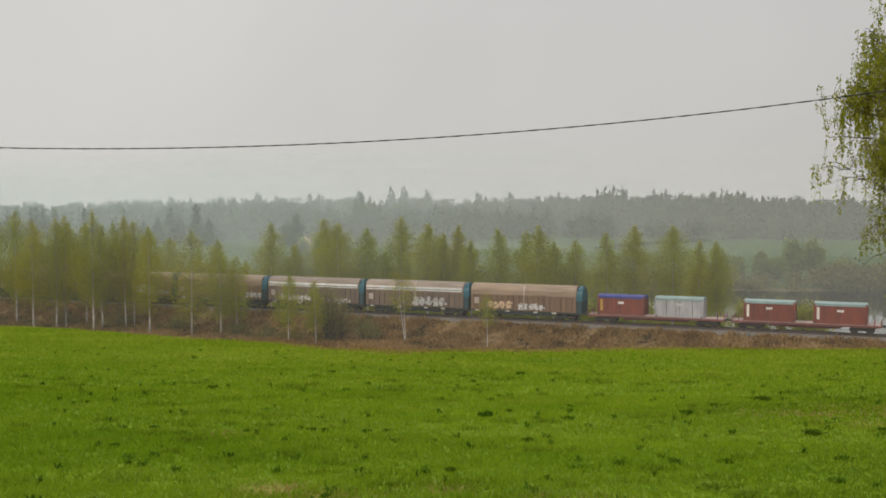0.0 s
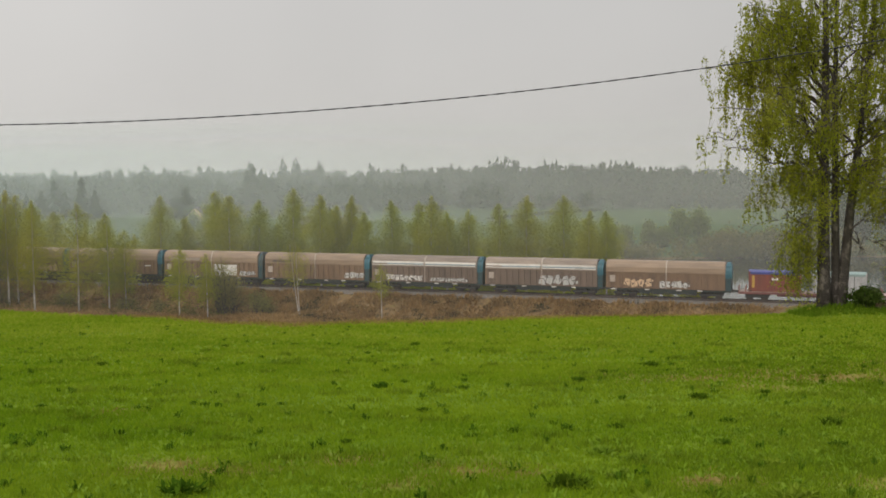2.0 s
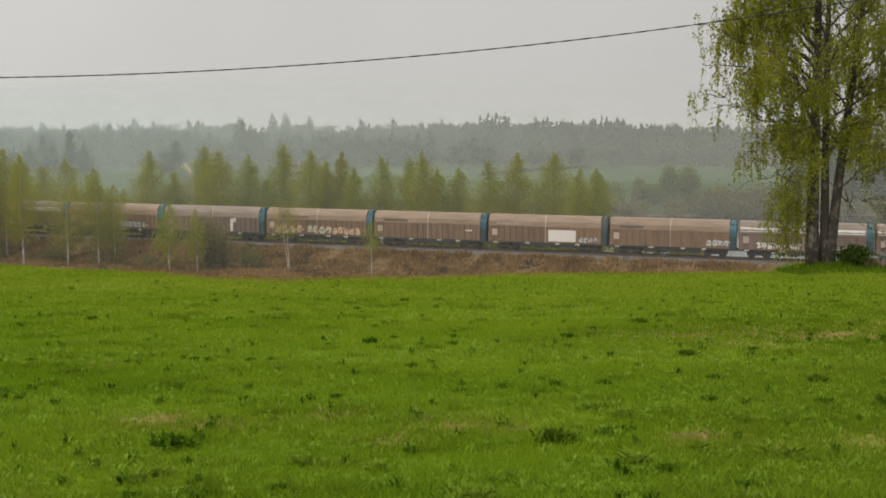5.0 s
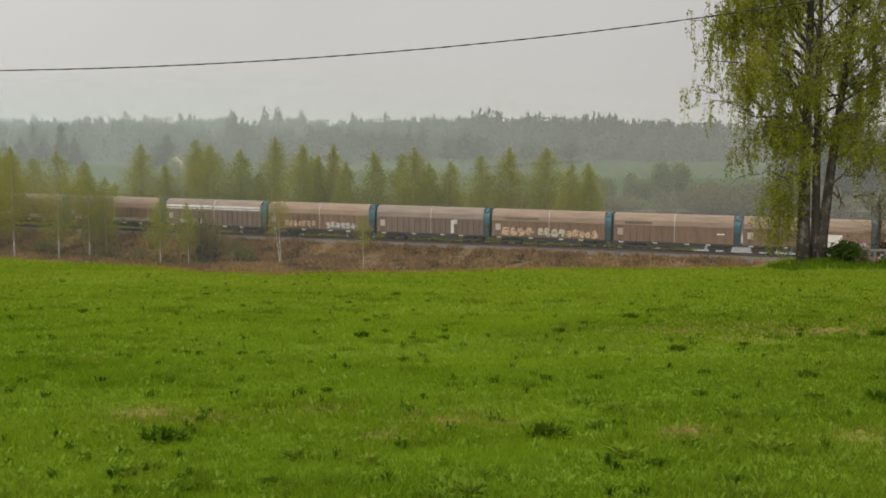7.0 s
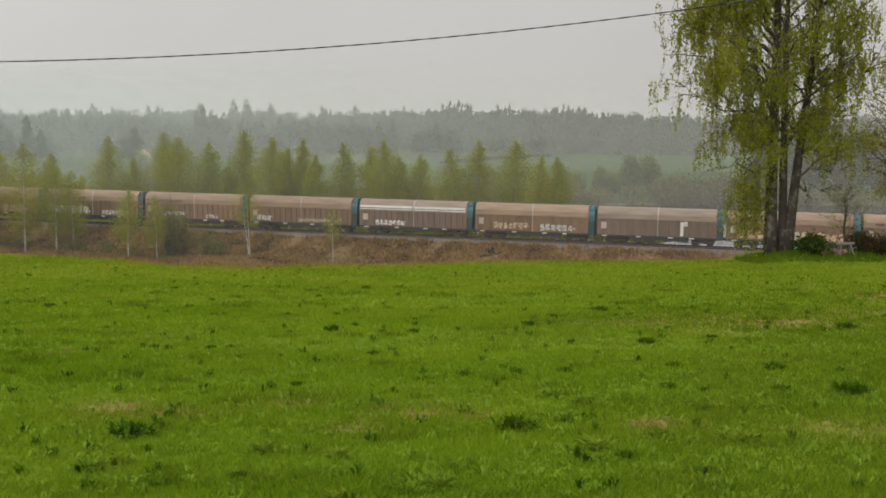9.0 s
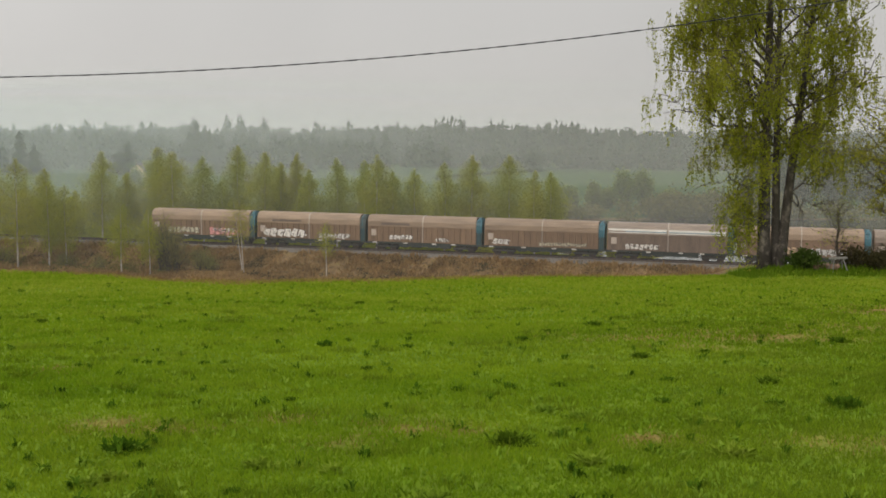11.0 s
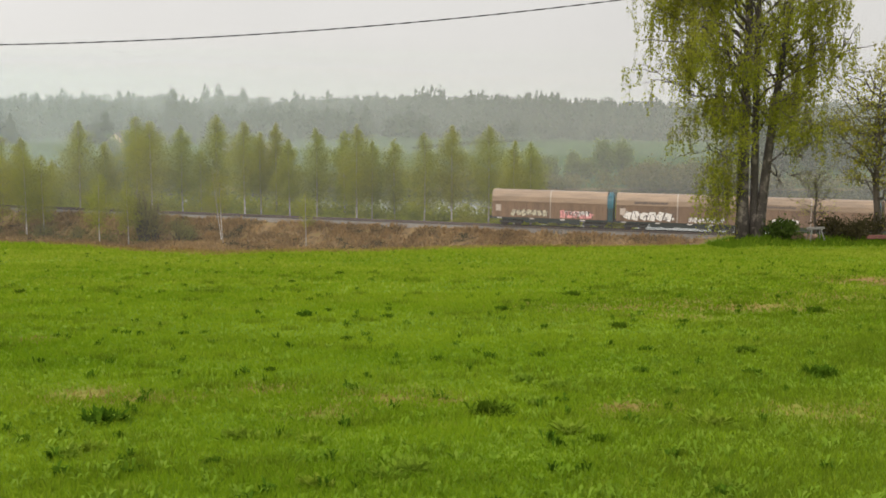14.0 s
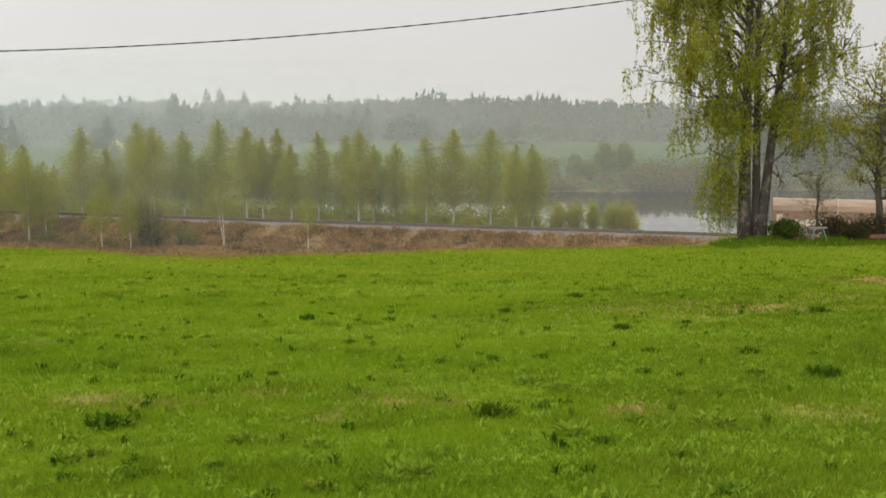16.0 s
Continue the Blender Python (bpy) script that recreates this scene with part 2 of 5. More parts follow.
# drifting wet haze over the valley, imitated by thin flat sheets that scatter daylight
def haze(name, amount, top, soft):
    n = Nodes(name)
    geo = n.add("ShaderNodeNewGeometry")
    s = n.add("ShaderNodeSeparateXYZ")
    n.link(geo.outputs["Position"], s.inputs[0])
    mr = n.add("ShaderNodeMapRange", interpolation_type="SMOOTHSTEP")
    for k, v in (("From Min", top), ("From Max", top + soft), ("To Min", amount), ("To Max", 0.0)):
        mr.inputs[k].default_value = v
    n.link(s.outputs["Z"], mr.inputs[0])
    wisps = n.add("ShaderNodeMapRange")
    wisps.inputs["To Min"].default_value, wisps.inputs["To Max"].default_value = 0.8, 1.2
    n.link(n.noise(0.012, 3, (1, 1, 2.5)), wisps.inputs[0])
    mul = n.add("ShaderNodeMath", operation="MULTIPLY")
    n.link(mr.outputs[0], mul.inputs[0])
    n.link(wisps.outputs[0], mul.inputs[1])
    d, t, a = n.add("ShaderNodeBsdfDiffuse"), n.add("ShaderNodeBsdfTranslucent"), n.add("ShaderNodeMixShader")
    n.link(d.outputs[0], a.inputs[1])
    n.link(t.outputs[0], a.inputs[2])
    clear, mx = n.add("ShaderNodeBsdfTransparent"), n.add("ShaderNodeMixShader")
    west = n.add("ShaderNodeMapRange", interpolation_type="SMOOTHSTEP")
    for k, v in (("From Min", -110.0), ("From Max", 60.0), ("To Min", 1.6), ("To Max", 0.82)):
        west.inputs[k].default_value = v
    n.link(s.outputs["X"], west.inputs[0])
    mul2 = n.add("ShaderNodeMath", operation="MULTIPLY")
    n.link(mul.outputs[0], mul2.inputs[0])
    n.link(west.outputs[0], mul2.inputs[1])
    # sheets tinted cooler where they are thickest, in the west
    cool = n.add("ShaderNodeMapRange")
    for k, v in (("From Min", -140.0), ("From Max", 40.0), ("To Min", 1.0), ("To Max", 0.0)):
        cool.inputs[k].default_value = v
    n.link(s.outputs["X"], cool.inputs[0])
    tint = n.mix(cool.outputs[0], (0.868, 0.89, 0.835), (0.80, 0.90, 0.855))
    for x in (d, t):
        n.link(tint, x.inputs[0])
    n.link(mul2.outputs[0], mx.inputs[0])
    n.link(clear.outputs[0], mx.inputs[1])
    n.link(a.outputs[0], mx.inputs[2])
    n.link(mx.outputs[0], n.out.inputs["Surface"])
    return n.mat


# ---------------------------------------------------------------- mesh helpers
class Mesh:
    """Collects vertices and faces of one mesh."""

    def __init__(self):
        self.v, self.f = [], []

    def quad(self, a, b, c, d):
        i = len(self.v)
        self.v += [a, b, c, d]
        self.f.append((i, i + 1, i + 2, i + 3))

    def box(self, x0, x1, y0, y1, z0, z1, bevel=0.0):
        i, b = len(self.v), bevel
        if b <= 0:
            self.v += [(x, y, z) for z in (z0, z1) for y in (y0, y1) for x in (x0, x1)]
            self.f += [tuple(i + k for k in q) for q in ((0, 2, 3, 1), (4, 5, 7, 6), (0, 1, 5, 4), (2, 6, 7, 3), (0, 4, 6, 2), (1, 3, 7, 5))]
            return self
        bm = bmesh.new()
        bmesh.ops.create_cube(bm, size=1, matrix=Matrix.LocRotScale(((x0 + x1) / 2, (y0 + y1) / 2, (z0 + z1) / 2), None, (x1 - x0, y1 - y0, z1 - z0)))
        bmesh.ops.bevel(bm, geom=bm.edges[:], offset=b, segments=1, affect="EDGES")
        for k, v in enumerate(bm.verts):
            v.index = k
        self.v += [tuple(v.co) for v in bm.verts]
        self.f += [tuple(i + v.index for v in f.verts) for f in bm.faces]
        bm.free()
        return self

    def tube(self, pts, radii, n=8, cap=True):
        start = len(self.v)
        pts = [Vector(p) for p in pts]
        for k, p in enumerate(pts):
            d = (pts[min(k + 1, len(pts) - 1)] - pts[max(k - 1, 0)]).normalized()
            a = d.cross(Vector((0.31, 0.95, 0.1))).normalized()
            b = d.cross(a)
            for j in range(n):
                t = 2 * math.pi * j / n
                self.v.append(tuple(p + (a * math.cos(t) + b * math.sin(t)) * radii[k]))
        for k in range(len(pts) - 1):
            for j in range(n):
                a0, a1 = start + k * n + j, start + k * n + (j + 1) % n
                self.f.append((a0, a1, a1 + n, a0 + n))
        if cap:
            self.f.append(tuple(start + j for j in reversed(range(n))))
            self.f.append(tuple(start + (len(pts) - 1) * n + j for j in range(n)))
        return self

    def extrude(self, profile, x0, x1):
        """A closed (y, z) profile drawn along x."""
        i, n = len(self.v), len(profile)
        self.v += [(x0, y, z) for y, z in profile] + [(x1, y, z) for y, z in profile]
        for k in range(n):
            self.f.append((i + k, i + (k + 1) % n, i + n + (k + 1) % n, i + n + k))
        self.f.append(tuple(i + k for k in reversed(range(n))))
        self.f.append(tuple(i + n + k for k in range(n)))
        return self

    def mesh(self, name, mat, smooth=False):
        me = bpy.data.meshes.new(name)
        me.from_pydata(self.v, [], self.f)
        me.materials.append(mat)
        if smooth:
            me.polygons.foreach_set("use_smooth", [True] * len(me.polygons))
        me.update()
        return me


def part(name, mesh, mat, parent, label="", smooth=False):
    ob = new(name, mesh.mesh(name, mat, smooth) if isinstance(mesh, Mesh) else mesh)
    ob.parent = parent
    return tagged(ob, label) if label else ob


def flecks(name, centres, size, mat, rng, down=False):
    """Leaves or blades: one small tilted quad round each centre (n x 3 array)."""
    n = len(centres)
    size = np.broadcast_to(np.asarray(size, float), (n,))[:, None]
    a = rng.normal(size=(n, 3))
    if down:
        a = a * np.array([0.45, 0.45, 1.0])
    a /= np.linalg.norm(a, axis=1)[:, None]
    b = np.cross(a, rng.normal(size=(n, 3)))
    b /= np.linalg.norm(b, axis=1)[:, None]
    a, b = a * size * 0.65, b * size * 0.42
    v = np.stack([centres - a, centres + b * 0.9 - a * 0.1, centres + a, centres - b - a * 0.1], 1).reshape(-1, 3)
    return raw_mesh(name, v, 4, mat)


def raw_mesh(name, v, per, mat):
    """Separate polygons of `per` corners each, from an array of corners."""
    me = bpy.data.meshes.new(name)
    n = len(v)
    me.vertices.add(n)
    me.vertices.foreach_set("co", np.ascontiguousarray(v, dtype=np.float32).ravel())
    me.loops.add(n)
    me.loops.foreach_set("vertex_index", np.arange(n, dtype=np.int32))
    me.polygons.add(n // per)
    me.polygons.foreach_set("loop_start", np.arange(0, n, per, dtype=np.int32))
    me.materials.append(mat)
    me.update(calc_edges=True)
    return me


# ---------------------------------------------------------------- plan of the place
# railway: straight line, s metres along it from its reference point, wagons run towards +s
TRACK_AZ = -15.845
TRACK_P = Vector((-2.47, 155.52))
TU = Vector((math.cos(radians(TRACK_AZ)), math.sin(radians(TRACK_AZ))))
TN = Vector((-TU.y, TU.x))            # away from the eye
LAKE_Z, SHORE = -1.3, 243.0


def rail_z(s):
    return 2.38 - 0.006 * s


def on_track(s, off=0.0):
    p = TRACK_P + TU * s + TN * off
    return p.x, p.y


def bearing(deg, y):
    """Plan point at a bearing (degrees right of the y axis) and a depth y."""
    return y * math.tan(radians(deg)), y


def smooth(a, b, x):
    t = np.clip((x - a) / (b - a), 0, 1)
    return t * t * (3 - 2 * t)


# depth at which the meadow breaks off, by bearing (degrees right of the y axis)
EDGE_B = (-30, -27.8, -26, -24, -22, -20.1, -18.2, -16.2, -14.8, -13.6, -12.6, -10.5, -8.8, -6.4, -1.9, -0.2, 2.6, 5.5, 8.3, 11.0, 13.2, 20)
EDGE_Y = (103.2, 96.2, 92.6, 84.1, 75.5, 69.3, 65.6, 64.2, 61.7, 58.4, 55.3, 53.5, 52.5, 54.4, 55.0, 56.8, 59.4, 60.4, 60.0, 61.3, 61.9, 62.5)


def field_edge(x, y):
    return np.interp(np.degrees(np.arctan2(x, np.maximum(y, 1.0))), EDGE_B, EDGE_Y)


def swell(x, y, k, seed):
    return (np.sin(x * k + seed) * np.cos(y * k * 1.3 + seed * 2) + 0.5 * np.sin(x * k * 2.7 - y * k * 2.1 + seed))


def height(x, y):
    """Height of the ground sheet (arrays)."""
    x, y = np.asarray(x, float), np.asarray(y, float)
    e = field_edge(x, y)
    z = 17.64 - 0.099 * y + 0.03 * swell(x, y, 0.35, 1.0) * smooth(6, 14, y)
    # grassy bank under the old birch and its neighbours
    z = z + 0.42 * smooth(17.0, 19.5, x) * smooth(58.5, 61.0, y) + 0.11 * np.maximum(0, np.minimum(y, 70) - e) * smooth(17, 20, x) * smooth(0, 8, np.maximum(0, y - e))
    past = np.maximum(0, y - e)
    z = z - 0.11 * past * smooth(0, 8, past)
    dx, dy = x - TRACK_P.x, y - TRACK_P.y
    s, off = dx * TU.x + dy * TU.y, dx * TN.x + dy * TN.y
    floor = -0.6 + 0.25 * swell(x, y, 0.12, 3.0)
    z = np.where(off > -60, np.maximum(z, floor), z)
    # beyond the railway: shore, lake bed, pasture, wooded ridge
    far = np.interp(off, [0, 22, 30, 60], [-0.6, -0.8, -2.2, -4.0])
    far = np.where(y > SHORE - 30, np.interp(y, [SHORE - 30, SHORE - 2, SHORE + 4, 300, 400, 520, 640, 3700], [-4, -2.0, -0.9, 0.0, 2.3, 4.6, -2.0, -60.0]), far)
    far = far + 0.55 * swell(x, y, 0.014, 2.0) * smooth(270, 340, y)
    z = np.where(off > 0, far + np.where(off < 22, 0.15 * swell(x, y, 0.2, 5.0), 0), z)
    top = rail_z(np.clip(s, -400, 400)) - 0.55
    bank = top - np.maximum(0, np.abs(off) - 2.35) / 1.75 + 0.10 * swell(x, y, 0.7, 2.0) * smooth(3, 5, np.abs(off))
    return np.where(np.abs(off) < 12, np.maximum(z, bank), z)


def ground_z(x, y):
    return float(height(x, y))


def build_ground():
    ys = np.concatenate([np.arange(-40, 4, 4.0), np.arange(4, 66, 0.8), np.arange(66, 130, 2.0), np.arange(130, 215, 0.9),
                         np.arange(215, 280, 3.0), np.arange(280, 700, 15.0), np.geomspace(700, 3600, 12)])
    us = np.linspace(-1, 1, 221)
    v, cover = [], []
    for y in ys:
        half = 45 + abs(y) * 0.95
        x = us * half
        z = height(x, np.full_like(x, y))
        dx, dy = x - TRACK_P.x, y - TRACK_P.y
        off = dx * TN.x + dy * TN.y
        e = field_edge(x, np.full_like(x, y))
        meadow = 1 - smooth(2, 9, y - e)
        soil = np.zeros_like(x)
        for px, py, rx, ry, k in SOIL:
            q = ((x - px) / rx) ** 2 + ((y - py) / ry) ** 2
            soil = np.maximum(soil, k * np.exp(-q * 1.2))
        pasture = np.full_like(x, 1.0 if y > SHORE + 2 else 0.0)
        for i in range(len(x)):
            v.append((x[i], y, z[i]))
            cover.append((meadow[i], soil[i], pasture[i], 1.0))
    m = Mesh()
    m.v = v
    n = len(us)
    m.f = [(r * n + c, r * n + c + 1, (r + 1) * n + c + 1, (r + 1) * n + c) for r in range(len(ys) - 1) for c in range(n - 1)]
    me = m.mesh("ground", M["ground"], True)
    a = me.attributes.new("cover", "FLOAT_COLOR", "POINT")
    a.data.foreach_set("color", np.array(cover, np.float32).ravel())
    tagged(new("ground", me), "sloping spring meadow, scrubby valley and pasture", "ground", kind="structure")


# bare, dry patches in the meadow: x, y, half-widths, strength
SOIL = ((-3.82, 13.87, 0.61, 0.6, 1.05), (-3, 13.6, 0.55, 0.46, 1), (-1.77, 14.3, 0.5, 0.51, 0.85), (-0.13, 13.78, 0.55, 0.6, 0.9), (0.64, 13.65, 0.33, 0.46, 0.9),
        (-0.77, 12.51, 0.44, 0.46, 0.9), (2.7, 12.73, 0.46, 0.51, 1.05), (4.58, 12.47, 0.5, 0.46, 0.85), (-6.18, 19.69, 0.44, 0.69, 0.8), (5.2, 12.35, 0.55, 0.57, 0.7),
        (4.87, 25.46, 1.6, 1.08, 0.85), (7.59, 25.51, 2.6, 1.32, 0.85), (6.46, 27.29, 1.6, 0.96, 0.6), (14.3, 34, 1.9, 2.28, 1.3), (5.7, 23.2, 1.4, 0.72, 0.6),
        (10.5, 28, 2.4, 1.44, 0.6))
build_ground()

m = Mesh()
for a in range(-10, 10):
    x0, x1 = a * 40, a * 40 + 40
    m.quad((x0, 120, LAKE_Z), (x1, 120, LAKE_Z), (x1, SHORE + 8, LAKE_Z), (x0, SHORE + 8, LAKE_Z))
lake = tagged(new("water", m.mesh("water", M["water"])), "still dark lake mirroring trees and grey sky", "lake", kind="structure")

# ---------------------------------------------------------------- railway
def along(x, y, z):
    """Local track coordinates (x along, y away from the eye) to the plan."""
    px, py = on_track(x, y)
    return px, py, z + rail_z(x)


def build_track():
    def run(name, profile, mat, s0, s1, step=20.0):
        n = int((s1 - s0) / step)
        me = Mesh()
        k = len(profile)
        for i in range(n + 1):
            s = s0 + (s1 - s0) * i / n
            me.v += [along(s, y, z) for y, z in profile]
        for i in range(n):
            for j in range(k):
                a, b = i * k + j, i * k + (j + 1) % k
                me.f.append((a, b, b + k, a + k))
        me.f += [tuple(range(k)), tuple(n * k + j for j in reversed(range(k)))]
        return me.mesh(name, mat)

    bed = new("ballast_bed", run("ballast_bed", [(-2.35, -0.75), (-1.6, -0.24), (1.6, -0.24), (2.35, -0.75)], M["ballast"], -420, 420))
    tagged(bed, "grey crushed stone ballast of the railway", "ballast", kind="structure")
    track = tagged(new("railway_track"), "single railway track with rusty rails on concrete sleepers", "track", kind="structure")
    for side in (-0.79, 0.79):
        r = part("rail", run("rail", [(side - 0.07, -0.2), (side + 0.07, -0.2), (side + 0.035, -0.02), (side - 0.035, -0.02)], M["rail"], -420, 420), None, track)
        part("running_face", run("running_face", [(side - 0.036, -0.02), (side + 0.036, -0.02), (side + 0.03, 0.0), (side - 0.03, 0.0)], M["rail_top"], -420, 420), None, r, "worn bright running face")
    ties = Mesh()
    for i in range(-420, 420):
        s = i * 0.61
        if -150 < s < 110:
            a = [along(s + dx, dy, dz) for dz in (-0.32, -0.19) for dy in (-1.3, 1.3) for dx in (-0.12, 0.12)]
            k = len(ties.v)
            ties.v += a
            ties.f += [tuple(k + q for q in f) for f in ((4, 5, 7, 6), (0, 1, 5, 4), (2, 6, 7, 3), (0, 4, 6, 2), (1, 3, 7, 5))]
    tagged(part("sleepers", ties, M["sleeper"], track), kind="stuff")


build_track()

# ---------------------------------------------------------------- train
PITCH, BODY = 16.1, 15.74
TRAIN = []           # (thing, metres behind the front of the first covered wagon)


def train_s(t):
    """Place of the front of the first covered wagon along the line."""
    return -125.25 + 16.43 * t + 0.0365 * t * t + 0.32 * (1 - math.exp(-t / 1.8)) + 8 * PITCH


def shell(w, z0, z1, n=9, k=0.62):
    """Arched cover profile between two heights, half-width w, as a closed (y, z) outline."""
    arc = []
    for i in range(n + 1):
        a = math.pi * i / n
        y = math.copysign(abs(math.cos(a)) ** k, math.cos(a)) * w
        arc.append((y, z0 + (z1 - z0) * math.sin(a) ** 0.75))
    inner = [(y * 0.97, z0 + (z - z0) * 0.96 - 0.02) for y, z in reversed(arc)]
    return arc + inner


def build_bogie(parent, x):
    b = part("bogie", Mesh().box(x - 1.5, x + 1.5, -1.02, -0.88, 0.42, 0.72, 0.04).box(x - 1.5, x + 1.5, 0.88, 1.02, 0.42, 0.72, 0.04)
             .box(x - 0.25, x + 0.25, -1.0, 1.0, 0.5, 0.9, 0.03), M["frame_dark"], parent)
    for ax in (-0.9, 0.9):
        ws = Mesh()
        for side in (-0.79, 0.79):
            ws.tube([(0, side - 0.065, 0), (0, side + 0.065, 0)], [0.46, 0.46], 16)
        ws.tube([(0, -1.0, 0), (0, 1.0, 0)], [0.08, 0.08], 8)
        part("wheelset", ws, M["wheel"], b, "worn steel wheelset").location = (x + ax, 0, 0.46)
    return b


def build_wagon():
    """Sliding-wall wagon: x forwards from its middle, z up from the rail."""
    root = new("covered_wagon")
    h = BODY / 2
    part("underframe", Mesh().box(-h, h, -1.35, -1.15, 0.95, 1.22).box(-h, h, 1.15, 1.35, 0.95, 1.22).box(-h, h, -1.15, 1.15, 1.02, 1.18)
         .box(-3.6, 3.6, -1.25, -1.1, 0.62, 0.95).box(-3.6, 3.6, 1.1, 1.25, 0.62, 0.95), M["frame_green"], root)
    part("brake_gear", Mesh().box(-1.9, -0.6, -0.9, 0.2, 0.45, 1.0, 0.05).tube([(0.4, -0.7, 0.72), (1.7, -0.7, 0.72)], [0.22, 0.22], 10)
         .tube([(-4.5, -0.4, 0.6), (4.5, -0.4, 0.6)], [0.05, 0.05], 6), M["frame_dark"], root)
    for x in (-6.9, -2.6, 1.4, 4.0):
        part("sill_marking", Mesh().box(x - 0.3, x + 0.3, -1.362, -1.352, 1.02, 1.14), M["white_paint"], root, "small white sill marking")
    part("air_tank", Mesh().tube([(2.2, -1.0, 0.66), (2.25, -1.0, 0.66), (3.55, -1.0, 0.66), (3.6, -1.0, 0.66)], [0.1, 0.2, 0.2, 0.1], 10), M["sleeper"], root, "grey air tank")
    part("tool_box", Mesh().box(-3.4, -2.3, -1.22, -0.9, 0.5, 0.93, 0.03), M["frame_green"], root)
    part("step", Mesh().box(h - 0.62, h - 0.1, -1.42, -1.28, 0.55, 0.60).box(h - 0.60, h - 0.56, -1.40, -1.36, 0.6, 1.0).box(h - 0.16, h - 0.12, -1.40, -1.36, 0.6, 1.0), M["frame_dark"], root)
    for x in (-5.4, 5.4):
        build_bogie(root, x)
    for x in (-1, 1):
        part("coupler", Mesh().box(min(x * h, x * (h + 0.42)), max(x * h, x * (h + 0.42)), -0.16, 0.16, 0.92, 1.2, 0.03), M["frame_dark"], root)
        for y in (-0.95, 0.95):
            part("buffer", Mesh().tube([(x * h, y, 1.06), (x * (h + 0.28), y, 1.06), (x * (h + 0.28), y, 1.06), (x * (h + 0.33), y, 1.06)], [0.1, 0.1, 0.24, 0.24], 12),
                 M["frame_dark"], root)
    # sliding walls: two halves a side, each with pressed ribs
    fore, mid = h - 0.80, -0.2
    for side in (-1, 1):
        for x0, x1 in ((-h + 0.12, mid - 0.09), (mid + 0.09, fore)):
            wall = Mesh()
            y0, y1 = sorted((side * 1.27, side * 1.34))
            wall.box(x0, x1, y0, y1, 1.22, 3.32)
            n = 9
            for i in range(n + 1):
                xr = x0 + 0.1 + (x1 - x0 - 0.2) * i / n
                r0, r1 = sorted((side * 1.34, side * 1.455))
                wall.box(max(x0, xr - 0.29), min(x1, xr + 0.29), r0, r1, 1.27, 3.27)
            r0, r1 = sorted((side * 1.34, side * 1.47))
            wall.box(x0, x1, r0, r1, 1.22, 1.34).box(x0, x1, r0, r1, 3.20, 3.32)
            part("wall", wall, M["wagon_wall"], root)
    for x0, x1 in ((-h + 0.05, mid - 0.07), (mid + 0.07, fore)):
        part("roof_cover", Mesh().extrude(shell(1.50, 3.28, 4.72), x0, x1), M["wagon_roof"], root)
    part("hoop", Mesh().extrude(shell(1.54, 3.25, 4.78), mid - 0.06, mid + 0.06),
         M["hoop"], root, "pale steel hoop between the sliding covers")
    for y0, y1 in ((-1.49, -1.38), (1.38, 1.49)):
        part("door_post", Mesh().box(mid - 0.06, mid + 0.06, y0, y1, 1.22, 3.26), M["placard"], root, "dull steel post between the walls")
    arch = shell(1.46, 3.30, 4.68)[1:9]
    # plain rear wall, and at the front a narrow arched teal bay with a ladder
    part("rear_wall", Mesh().extrude([(1.38, 1.2), (1.38, 3.3)] + arch + [(-1.38, 3.3), (-1.38, 1.2)], -h, -h + 0.1), M["wagon_wall"], root)
    bay = part("front_bay", Mesh().extrude([(1.40, 2.75), (1.43, 3.2)] + [(y * 0.99, z - 0.22) for y, z in arch] + [(-1.43, 3.2), (-1.40, 2.75)], fore + 0.04, h)
               .extrude([(1.0, 3.9)] + [(y * 0.985, z) for y, z in arch[1:-1]] + [(-1.0, 3.9)], fore + 0.2, h - 0.16), M["teal"], root, "teal painted arched end bay")
    # lower part of the bay in a darker teal
    part("lower_panel", Mesh().box(fore + 0.06, h - 0.03, -1.34, 1.34, 1.2, 2.745), M["teal_dark"], bay, "dark teal lower panel")
    for x in (fore + 0.08, h - 0.06):
        part("corner_post", Mesh().box(x - 0.05, x + 0.05, -1.45, -1.36, 1.2, 2.8), M["frame_green"], bay)
        part("corner_post", Mesh().box(x - 0.05, x + 0.05, 1.36, 1.45, 1.2, 2.8), M["frame_green"], bay)
    for k in range(5):
        z = 1.55 + 0.42 * k
        part("rung", Mesh().box(fore + 0.13, h - 0.11, -1.44, -1.40, z - 0.03, z + 0.03), M["teal" if k > 2 else "frame_green"], bay)
    part("rib", Mesh().extrude(shell(1.47, 3.32, 4.70), fore + 0.36, fore + 0.44), M["teal"], bay)
    for x in (-h + 0.85,):
        part("notice", Mesh().box(x - 0.35, x + 0.35, -1.475, -1.458, 2.0, 2.85), M["placard"], root, "faded pale notice board")
    return root


